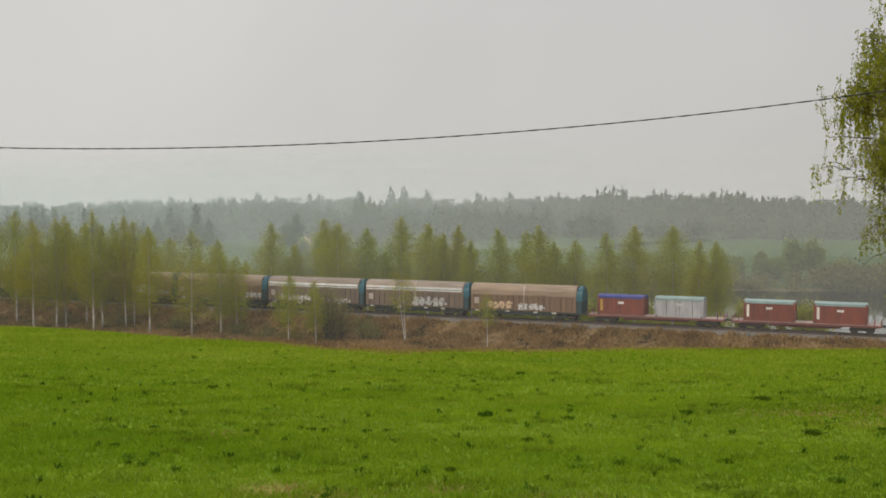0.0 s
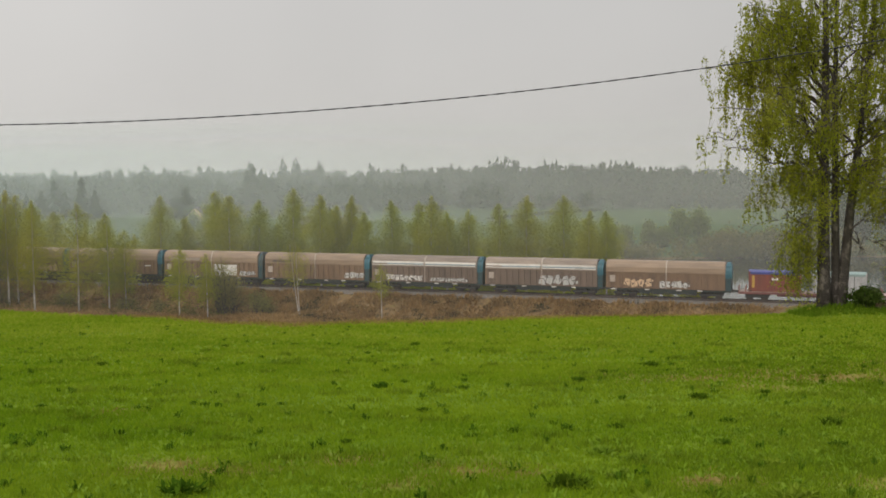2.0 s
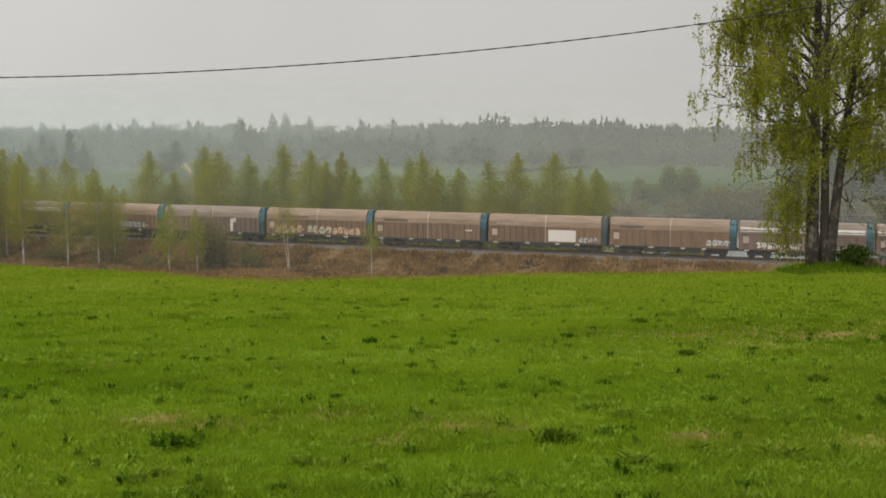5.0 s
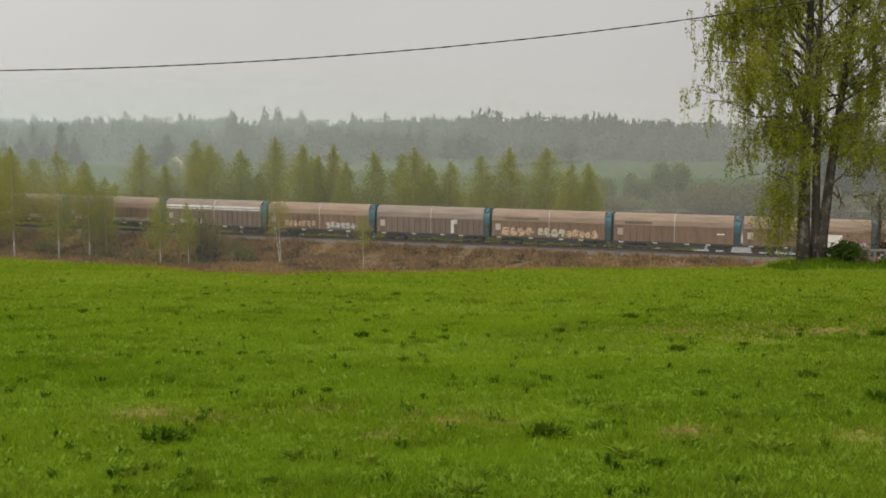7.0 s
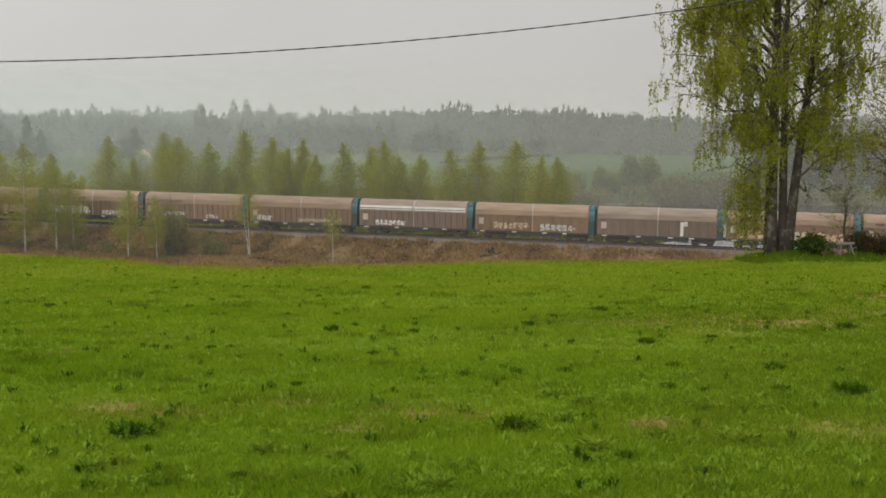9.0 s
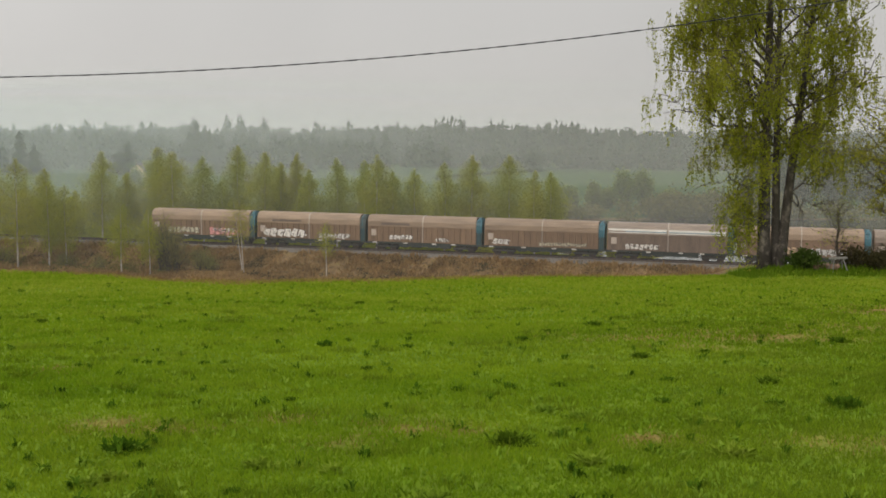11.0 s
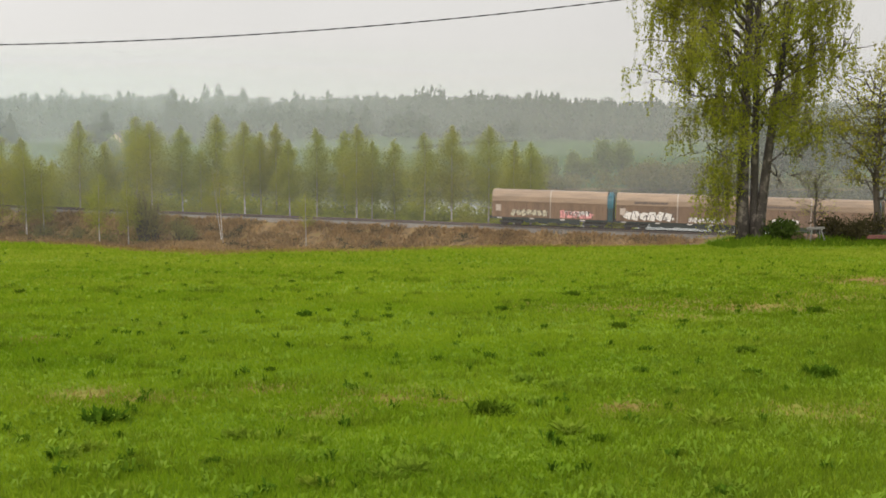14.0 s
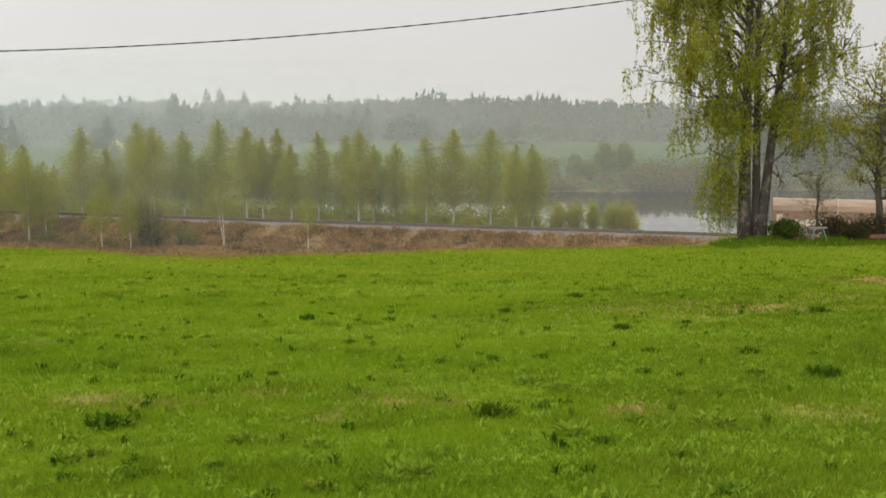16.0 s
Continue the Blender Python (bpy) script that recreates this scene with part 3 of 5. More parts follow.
def graffiti(root, x0, x1, z0, z1, mat, rng, y=-1.466, lined=True):
    """Sprayed tag: slanting blocks of paint on the near wall, broken by dark strokes; no letters."""
    m, dark = Mesh(), Mesh()
    H = z1 - z0
    n = max(2, int((x1 - x0) / (H * 0.72)))
    step = (x1 - x0) / n

    def stroke(mesh, cx, cz, ang, ln, th, yy):
        ux, uz = math.sin(ang), math.cos(ang)
        c = [(a * ux * ln + b * uz * th, a * uz * ln - b * ux * th) for a, b in ((-0.9, -1), (0.85, -0.75), (1, 0.7), (-0.95, 1))]
        mesh.f.append(tuple(len(mesh.v) + j for j in range(4)))
        mesh.v += [(cx + p, yy, min(z1 + 0.08, max(z0 - 0.05, cz + q))) for p, q in c]

    for i in range(n):
        cx, yy = x0 + step * (i + 0.5), y - 0.0006 * i
        lean = rng.choice([-0.35, -0.15, 0.2, 0.4])
        stroke(m, cx + rng.uniform(-0.1, 0.1) * step, (z0 + z1) / 2 + rng.uniform(-0.08, 0.08) * H, lean, H * rng.uniform(0.38, 0.5), step * rng.uniform(0.38, 0.52), yy - 0.001)
        stroke(m, cx + step * 0.3, z0 + H * rng.uniform(0.25, 0.7), 1.2 + lean, step * 0.45, H * rng.uniform(0.1, 0.2), yy - 0.002)
        if lined:
            stroke(dark, cx + step * 0.5, (z0 + z1) / 2, lean + rng.uniform(-0.15, 0.15), H * 0.5, 0.05, yy - 0.004)
            for q in range(3):
                stroke(dark, cx + rng.uniform(-0.35, 0.4) * step, z0 + H * rng.uniform(0.2, 0.8), rng.choice([-0.3, 0.2, 1.3, 1.7]), H * rng.uniform(0.12, 0.26), 0.045, yy - 0.005 - 0.001 * q)
    tag = part("graffiti", m, M[mat], root, "sprayed paint, unreadable")
    if lined:
        part("outline", dark, M["g_dark"], tag, "dark sprayed outline")


def patch(root, x0, x1, z0, z1, mat, name="paint_patch", label=""):
    part(name, Mesh().box(x0, x1, -1.464, -1.457, z0, z1), M[mat], root, label)


def stripe(root):
    """White band with a blue-grey line, along the foot of the near roof cover."""
    for x0, x1 in ((-7.75, -0.38), (-0.12, 6.9)):
        part("white_band", Mesh().box(x0, x1, -1.512, -1.44, 3.72, 3.97), M["white_paint"], root, "white painted band")
        part("blue_line", Mesh().box(x0 + (2.2 if x0 < -1 else 0), x1, -1.520, -1.47, 3.60, 3.72), M["blue_stripe"], root, "blue-grey line")
        part("white_line", Mesh().box(x0, x1, -1.522, -1.49, 3.46, 3.56), M["white_paint"], root, "thin white line")


# marks on each wagon, counted from the front: (kind, x0, x1, z0, z1, colour)
MARKS = (
    (("g", -5.6, -2.0, 1.35, 2.5, "g_orange"), ("g", -1.0, 2.6, 1.35, 2.3, "g_grey")),
    (("stripe",), ("g", -0.6, 4.4, 1.35, 2.7, "g_grey")),
    (("stripe",), ("g", -5.8, -0.6, 1.35, 2.2, "g_white"), ("g", 0.6, 5.8, 1.35, 1.9, "g_grey")),
    (("g", 4.3, 7.0, 1.5, 2.3, "g_grey"), ("r", -6.6, -3.6, 3.42, 3.82, "g_faint")),
    (("p", 0.2, 3.8, 1.4, 2.9, "white_paint"), ("g", 4.2, 6.6, 1.4, 2.1, "g_grey"), ("r", -6.8, -2.0, 3.42, 3.82, "placard")),
    (("r", -6.5, -3.0, 3.42, 3.82, "g_faint"), ("p", 5.0, 6.0, 2.4, 2.55, "g_white")),
    (("g", -6.4, -2.4, 1.35, 2.55, "g_orange"), ("g", -1.8, 2.0, 1.35, 2.5, "g_pale"), ("g", 2.0, 6.2, 1.35, 2.4, "g_orange"), ("r", -6.0, -1.6, 3.42, 3.82, "g_faint")),
    (("p", 2.6, 3.0, 1.3, 3.1, "g_white"), ("p", 3.0, 3.5, 2.6, 3.2, "g_grey")),
    (("g", -5.4, -0.8, 1.5, 2.4, "g_orange"), ("g", 0.7, 5.2, 1.4, 2.3, "g_grey")),
    (("stripe",), ("g", -5.6, -1.4, 1.35, 2.1, "g_white")),
    (("g", -6.8, -4.6, 1.4, 2.2, "g_white"), ("g", -0.6, 5.6, 1.4, 1.9, "g_pale")),
    (("g", -4.8, -1.6, 1.5, 2.2, "g_white"), ("g", 1.6, 3.4, 1.4, 1.9, "g_white"), ("r", -6.0, -2.0, 3.42, 3.82, "g_faint")),
    (("g", -6.9, -0.8, 1.35, 2.6, "g_white"), ("g", 1.2, 5.6, 1.35, 2.1, "g_white"), ("r", -5.6, -1.4, 3.42, 3.82, "g_faint")),
    (("g", -5.4, -0.6, 1.4, 2.3, "g_pale"), ("g", 1.0, 5.2, 1.3, 2.4, "g_pink"), ("g", 1.6, 4.8, 1.6, 2.3, "g_white")))

wagon_proto = build_wagon()
LABELS = ("brown covered freight wagon with arched roof and teal ends",
          "brown covered freight wagon with white-striped roof edge and graffiti")
for i, marks in enumerate(MARKS):
    wg = wagon_proto if i == 0 else copy_thing(wagon_proto, Matrix())
    TRAIN.append((wg, -(i + 0.5) * PITCH, 0.0))
for (wg, _, _), marks, i in zip(list(TRAIN), MARKS, range(20)):
    rng = np.random.default_rng(40 + i)
    striped = False
    for mk in marks:
        if mk[0] == "stripe":
            stripe(wg)
            striped = True
        elif mk[0] == "g":
            graffiti(wg, *mk[1:], rng)
        elif mk[0] == "p":
            patch(wg, *mk[1:])
        else:
            graffiti(wg, *mk[1:], rng, y=-1.515, lined=False)
    # some wagons have greyer paint, two a dirtier bay
    repaint = {"front_bay": "bay_grey"} if i in (4, 12) else {"wall": "wall_grey", "roof_cover": "roof_grey"} if i in (1, 2, 7, 9) else {}
    for ob in wg.children:
        kind = ob.name.split(".")[0]
        if kind in repaint:
            ob.data = ob.data.copy()
            ob.data.materials[0] = M[repaint[kind]]
    tagged(wg, LABELS[1] if striped else LABELS[0], "freight wagon", "covered wagons of the train")


def build_flat():
    root = new("flat_wagon")
    h = 8.9
    fr = Mesh().box(-h, h, -1.32, -1.14, 0.88, 1.14).box(-h, h, 1.14, 1.32, 0.88, 1.14)
    for i in range(9):
        x = -h + 0.2 + (2 * h - 0.4) * i / 8
        fr.box(x - 0.1, x + 0.1, -1.14, 1.14, 0.9, 1.10)
    fr.box(-4.2, 4.2, -0.9, -0.78, 0.6, 0.9).box(-4.2, 4.2, 0.78, 0.9, 0.6, 0.9)
    part("underframe", fr, M["deck_red"], root, "rust-red steel underframe")
    for i in range(12):
        x = -h + 2 * h * i / 12
        part("deck_plank", Mesh().box(x + 0.03, x + 2 * h / 12 - 0.03, -1.25, 1.25, 1.14, 1.20), M["deck_wood"], root)
    for x in (-6.6, 6.6):
        build_bogie(root, x)
    for x in (-1, 1):
        part("coupler", Mesh().box(min(x * h, x * (h + 0.4)), max(x * h, x * (h + 0.4)), -0.16, 0.16, 0.9, 1.16, 0.03), M["frame_dark"], root)
        for y in (-1.28, 1.28):
            for dx in (0.1, 0.9):
                part("stake", Mesh().box(x * (h - dx) - 0.06, x * (h - dx) + 0.06, y - 0.05, y + 0.05, 1.1, 1.85), M["deck_red"], root)
        part("end_rail", Mesh().box(x * (h - 0.1) - 0.04, x * (h - 0.1) + 0.04, -1.25, 1.25, 1.45, 1.60), M["deck_red"], root)
    return tagged(root, "rust-red flat wagon with pale deck and end stakes", "freight wagon", "flat wagons of the train")


def build_container(body, lid, label, stripe_mat, rng):
    root = new("freight_container")
    L, W, H = 3.03, 1.22, 2.45
    b = Mesh().box(-L, L, -W + 0.05, W - 0.05, 0.08, H)
    for i in range(11):
        x = -L + 0.3 + (2 * L - 0.6) * i / 10
        for y0, y1 in ((-W, -W + 0.05), (W - 0.05, W)):
            b.box(x - 0.13, x + 0.13, y0, y1, 0.2, H - 0.15)
    part("box", b, M[body], root)
    for sx in (-1, 1):
        for sy in (-1, 1):
            part("corner_post", Mesh().box(sx * L - 0.09, sx * L + 0.09, sy * W - 0.07, sy * W + 0.07, 0.0, H + 0.05), M[body], root)
    for sy in (-1, 1):
        part("bottom_rail", Mesh().box(-L, L, sy * W - 0.06, sy * W + 0.06, 0.02, 0.2), M[body], root)
    part("lid", Mesh().extrude([(-W - 0.06, H - 0.28), (W + 0.06, H - 0.28), (W + 0.04, H + 0.02), (0.6, H + 0.13), (-0.6, H + 0.13), (-W - 0.04, H + 0.02)], -L - 0.08, L + 0.08),
         M[lid], root, "tarpaulin lid")
    for x in ((-1.6, 0.1, 1.7) if body == "box_grey" else (0.0,)):
        part("door_seam", Mesh().box(x - 0.035, x + 0.035, -W - 0.008, -W + 0.002, 0.2, H - 0.3), M["frame_dark"], root, "dark door seam")
    for x in (-L + 0.12, L - 0.12):
        part("corner_casting", Mesh().box(x - 0.1, x + 0.1, -W - 0.08, -W + 0.06, 0.0, 0.16, 0.01), M["frame_dark"], root)
    if stripe_mat:
        part("door_stripe", Mesh().box(-L + 0.3, -L + 0.62, -W - 0.012, -W - 0.003, 0.5, 2.0), M[stripe_mat], root)
    m = Mesh()
    for j in range(3):
        m.box(-0.35 + j * 0.26, -0.15 + j * 0.26, -W - 0.012, -W - 0.003, 1.45, 1.75)
    part("marking", m, M["white_paint" if body == "box_red" else "g_grey"], root, "white bars of a marking")
    return tagged(root, label, "container", "containers on the flat wagons")


flat = build_flat()
FLAT = 18.6
TRAIN.append((flat, 0.5 * FLAT + 0.2, 0.0))
for i in (1, 2):
    TRAIN.append((copy_thing(flat, Matrix()), (i + 0.5) * FLAT + 0.2, 0.0))
rng = np.random.default_rng(9)
TRAIN.append((build_container("box_red", "lid_blue", "dark red container with blue lid on the flat wagon", "yellow", rng), 5.0, 1.2))
TRAIN.append((build_container("box_grey", "lid_mint", "light grey container with pale mint lid on the flat wagon", None, rng), 12.6, 1.2))
TRAIN.append((build_container("box_red", "lid_mint", "red container with pale mint lid on the flat wagon", "white_paint", rng), 23.8, 1.2))
TRAIN.append((build_container("box_red", "lid_mint", "red container with pale mint lid on the flat wagon", "white_paint", rng), 32.2, 1.2))


def motions():
    times = [i * 0.5 for i in range(33)]
    for thing, lag, up in TRAIN:
        rows = []
        for t in times:
            s = train_s(t) + lag
            x, y = on_track(s)
            rows.append((t, pose(x, y, rail_z(s) + up, 0, 0.34, TRACK_AZ)))
        walk(thing, rows)
    # the cable rocks a little in the wind, then hangs still
    sway = ((0.0, 0.85), (0.5, 0.5), (1.0, 0.4), (1.5, 0.38), (2.0, 0.2), (2.5, 0.3), (3.0, 0.5), (3.5, 0.32), (4.0, 0.25), (6.5, 0.0), (11.5, 0.0), (16.0, 0.0))
    about = pose(*EYE, 0, 0, 3.0)
    walk(cable, [(t, about @ pose(0, 0, 0, 0, a, 0) @ about.inverted()) for t, a in sway])
    # wheels roll without slipping: less than a quarter turn from row to row
    ticks = [i / 30 for i in range(481)]
    angle = [math.degrees((train_s(t) - train_s(0)) / 0.46) for t in ticks]
    for thing, lag, up in TRAIN:
        for part_ob in thing.children_recursive:
            if part_ob.name.startswith("wheelset"):
                c = part_ob.location.copy()
                walk(part_ob, [(t, pose(c.x, c.y, c.z, 0, a, 0)) for t, a in zip(ticks, angle)])


# ---------------------------------------------------------------- trees
def bend(p0, p1, sag, n=6, rng=None, wob=0.0):
    """A limb from p0 to p1 that bows by sag (m, down is negative)."""
    p0, p1 = Vector(p0), Vector(p1)
    out = []
    for i in range(n):
        t = i / (n - 1)
        p = p0.lerp(p1, t)
        p.z += sag * 4 * t * (1 - t)
        if rng is not None and 0 < i < n - 1:
            p += Vector(rng.normal(0, wob, 3))
        out.append(p)
    return out


def old_birch(name, stems, h, spread, low, strands, rng, label, leaf=0.10, skirt=False, limbs=34, boughs=()):
    """A big weeping birch: stems, limbs, hanging twigs with leaves."""
    root = new(name)
    twigs, leaves = Mesh(), []
    tips = []
    for bx, by, lean_x, lean_y, r, top in stems:
        pts, rad = [], []
        for i in range(14):
            t = i / 13
            pts.append((bx + lean_x * t ** 0.95 + 0.08 * math.sin(5 * t + bx * 9), by + lean_y * t + 0.06 * math.sin(7 * t), -0.3 + top * t))
            rad.append(r * (1 - t) ** 0.8 * (1.0 + 0.35 * math.exp(-t * 22)) + 0.02)
        part("stem", Mesh().tube(pts, rad, 12), M["old_bark"], root, smooth=True)
        n = int(limbs * top / h)
        for k in range(n):
            t = low / top + (0.97 - low / top) * (k + rng.uniform(0, 0.8)) / n
            i = min(12, int(t * 13))
            p = Vector(pts[i]).lerp(Vector(pts[i + 1]), t * 13 - i)
            az = k * 2.4 + bx * 5 + rng.uniform(-0.3, 0.3)
            f = (t - low / top) / (1 - low / top)
            reach = spread * (0.55 + 0.55 * math.sin(math.pi * min(1, 0.25 + 0.75 * f) ) ) * rng.uniform(0.72, 1.0) * (1 - 0.4 * f * f) * (0.8 if lean_x > 1 else 1.0) * (0.76 if math.cos(az) > 0 else 1.0)
            rise = reach * rng.uniform(0.25, 0.75) + 1.0 * f
            q = p + Vector((math.cos(az) * reach, math.sin(az) * reach, rise))
            path = bend(p, q, rng.uniform(0.0, 0.7), 7, rng, 0.13)
            r0 = 0.028 + 0.07 * r / 0.35 * (1 - f) * reach / spread
            wood = Mesh()
            wood.tube(path, [r0 * (1 - 0.85 * j / 6) for j in range(7)], 6, False)
            for j in range(3):
                b0 = path[rng.integers(2, 6)]
                a2 = az + rng.uniform(-1.1, 1.1)
                q2 = b0 + Vector((math.cos(a2), math.sin(a2), rng.uniform(0.0, 0.8))) * reach * rng.uniform(0.25, 0.5)
                sub = bend(b0, q2, 0.15, 5, rng, 0.05)
                twigs.tube(sub, [r0 * 0.4 * (1 - 0.7 * i2 / 4) for i2 in range(5)], 4, False)
                tips += sub[1:]
            tips += path[3:]
            part("limb", wood, M["limb_bark"], root, smooth=True)
    # boughs that show singly: start (x, z), end (x, depth, z), bow, thickness, share of leafy twigs
    for x0, z0, x1, y1, z1, bow, r0, leafy_share in boughs:
        path = bend((x0, 0.1, z0), (x1 * (0.78 if x1 < 0 else 0.70), y1, z1), bow, 8, rng, 0.10)
        wood = Mesh().tube(path, [r0 * (1 - 0.86 * j / 7) for j in range(8)], 6, False)
        for j in range(9):
            k = int(rng.integers(3, 8))
            b0, out = path[k], (path[k] - path[k - 1]).normalized()
            q2 = b0 + (out * 0.8 + Vector((rng.normal(0, 0.5), rng.normal(0, 0.7), rng.uniform(-0.45, 0.6)))) * rng.uniform(0.45, 1.15)
            sub = bend(b0, q2, 0.1, 5, rng, 0.05)
            twigs.tube(sub, [r0 * 0.32 * (1 - 0.75 * i2 / 4) + 0.004 for i2 in range(5)], 4, False)
            if rng.uniform() < leafy_share:
                tips += sub[1:]
        if leafy_share > 0.5:
            tips += path[4:]
        part("limb", wood, M["limb_bark"], root, smooth=True)
    tips = np.array([tuple(p) for p in tips])
    for k in range(strands):
        p = tips[rng.integers(len(tips))]
        if math.hypot(p[0], p[1]) < 1.3 and rng.uniform() < 0.6:
            p = tips[rng.integers(len(tips))]
        p = p + rng.normal(0, 0.26, 3)
        ln = rng.uniform(0.35, 1.55) * (1.0 if p[2] > low + 1.5 else 0.8)
        ln = min(ln, max(0.15, p[2] - 0.5))
        dx, dy = rng.normal(0, 0.13, 2)
        q = p + np.array([dx * ln, dy * ln, -ln])
        twigs.tube([p, (p + q) / 2 + np.array([dx * 0.2, dy * 0.2, 0.04]), q], [0.007, 0.005, 0.003], 3, False)
        n = int(7 + ln * 16)
        t = rng.uniform(0, 1, n)[:, None]
        leaves.append(p + (q - p) * t + rng.normal(0, 0.055, (n, 3)))
    if skirt:   # a thin curtain of hanging shoots on one side of the stems
        for k in range(150):
            x, y = rng.uniform(-1.95, -0.75) + 0.25 * rng.normal(), rng.normal(0, 0.55)
            z1 = rng.uniform(1.6, 4.0)
            z0 = max(0.1, z1 - rng.uniform(0.6, 2.2))
            twigs.tube([(x * 0.8, y, z1 + 0.3), (x, y, z1), (x + rng.normal(0, 0.06), y, z0)], [0.008, 0.006, 0.003], 3, False)
            n = 24
            t = rng.uniform(0.0, 1, n)[:, None]
            leaves.append(np.array([x, y, z1]) + np.array([0, 0, z0 - z1]) * t + rng.normal(0, 0.085, (n, 3)))
    tagged(part("twigwork", twigs, M["limb_bark"], root), kind="stuff")
    lv = np.concatenate(leaves)
    part("crown", flecks("crown", lv, rng.uniform(0.6, 1.25, len(lv)) * leaf, M["birch_leaf"], rng, down=True), None, root, "fresh light green drooping leaves")
    return tagged(root, label, "tree")


def young_birch_mesh(h, w, clear, rng, n_leaf, lean=0.0, twin=False):
    """Trunk and crown meshes of a slim birch of height h and crown width w."""
    trunk, limb = Mesh(), Mesh()
    cs = []
    for k in ((-1, 1) if twin else (0,)):
        pts = [(lean * t * h * 0.1 + k * (0.05 + 0.035 * t * h) + 0.05 * math.sin(4 * t + h), 0.04 * math.sin(6 * t + w), -0.4 + (h + 0.2) * t) for t in np.linspace(0, 1, 10)]
        r0 = 0.0092 * h * (0.72 if twin else 1.0)
        trunk.tube(pts, [r0 * (1 - 0.92 * t) + 0.006 for t in np.linspace(0, 1, 10)], 7)
        nb = int(h * 9)
        R = w * 0.5
        peak = rng.uniform(0.18, 0.42)
        branches = []
        for b in range(nb):
            f = (b + rng.uniform(0, 1)) / nb
            z = h * (clear + (0.985 - clear) * f)
            i = min(8, int(z / h * 9))
            p = Vector(pts[i]).lerp(Vector(pts[i + 1]), min(1, z / h * 9 - i))
            prof = 1.0 - ((f - peak) / (1 - peak)) ** 1.7 if f > peak else 0.72 + 0.28 * f / peak
            prof *= 1.0 + 0.16 * math.sin(f * 23 + h * 3)
            ln = 1.1 * R * max(0.0, prof) * rng.uniform(0.7, 1.12) + 0.08
            branches.append((p, ln, f, rng.uniform(0, 2 * math.pi)))
        total = sum((0.1 + ln / R) ** 1.4 for _, ln, _, _ in branches)
        for p, ln, f, a in branches:
            q = p + Vector((math.cos(a) * ln, math.sin(a) * ln, ln * rng.uniform(0.15, 0.7) + 0.25 * f))
            limb.tube([p, q], [0.008 * h / 10, 0.004], 3, False)
            m = max(3, int(n_leaf / (2 if twin else 1) * (0.1 + ln / R) ** 1.4 / total * (0.9 if f < 0.12 else 1.0)))
            t = rng.uniform(0.02, 1.0, m)[:, None] ** 0.62
            c = np.array(p) + (np.array(q) - np.array(p)) * t + rng.normal(0, 0.08 + 0.19 * ln, (m, 3))
            c[:, 2] -= rng.uniform(0, 0.4, m) * ln
            cs.append(c)
    c = np.concatenate(cs)
    return trunk, limb, c


def slim_birch(name, h, w, clear, rng, n_leaf, leaf, label, mat="young_leaf", lean=0.0, twin=False):
    root = new(name)
    trunk, limb, c = young_birch_mesh(h, w, clear, rng, n_leaf, lean, twin)
    part("trunk", trunk, M["white_bark"], root, "white peeling bark", smooth=True)
    tagged(part("twigwork", limb, M["limb_bark"], root), kind="stuff")
    part("crown", flecks("crown", c, rng.uniform(0.6, 1.3, len(c)) * leaf, M[mat], rng), None, root)
    return tagged(root, label, "birch")


def bush(name, w, h, rng, n, leaf, mat, label, stems=9):
    root = new(name)
    wood = Mesh()
    cs = []
    for k in range(stems):
        a, r = rng.uniform(0, 2 * math.pi), rng.uniform(0.05, 0.5) * w
        hh = h * rng.uniform(0.6, 1.0) * (1 - 0.45 * (2 * r / w) ** 2)
        q = Vector((math.cos(a) * r, math.sin(a) * r, hh))
        path = bend((q.x * 0.25, q.y * 0.25, -0.1), q, 0.1 * h, 5, rng, 0.03 * w)
        wood.tube(path, [0.02 * h * (1 - 0.8 * i / 4) * 0.6 + 0.004 for i in range(5)], 4, False)
        m = n // stems
        t = np.sqrt(rng.uniform(0.02, 1.0, m))
        pp = np.array([tuple(p) for p in path])
        base = np.stack([np.interp(t * 4, range(5), pp[:, j]) for j in range(3)], 1)
        cs.append(base + rng.normal(0, 1, (m, 3)) * np.array([0.13 * w, 0.13 * w, 0.09 * h]))
    c = np.concatenate(cs)
    c = c[c[:, 2] > 0.02]
    part("stems", wood, M["limb_bark"], root)
    part("leaves", flecks("leaves", c, rng.uniform(0.6, 1.3, len(c)) * leaf, M[mat], rng), None, root)
    return tagged(root, label, "bush")


def put(ob, x, y, turn=0.0, sink=0.0, size=1.0):
    ob.matrix_basis = pose(x, y, ground_z(x, y) - sink, 0, 0, turn) @ Matrix.Scale(size, 4)
    return ob


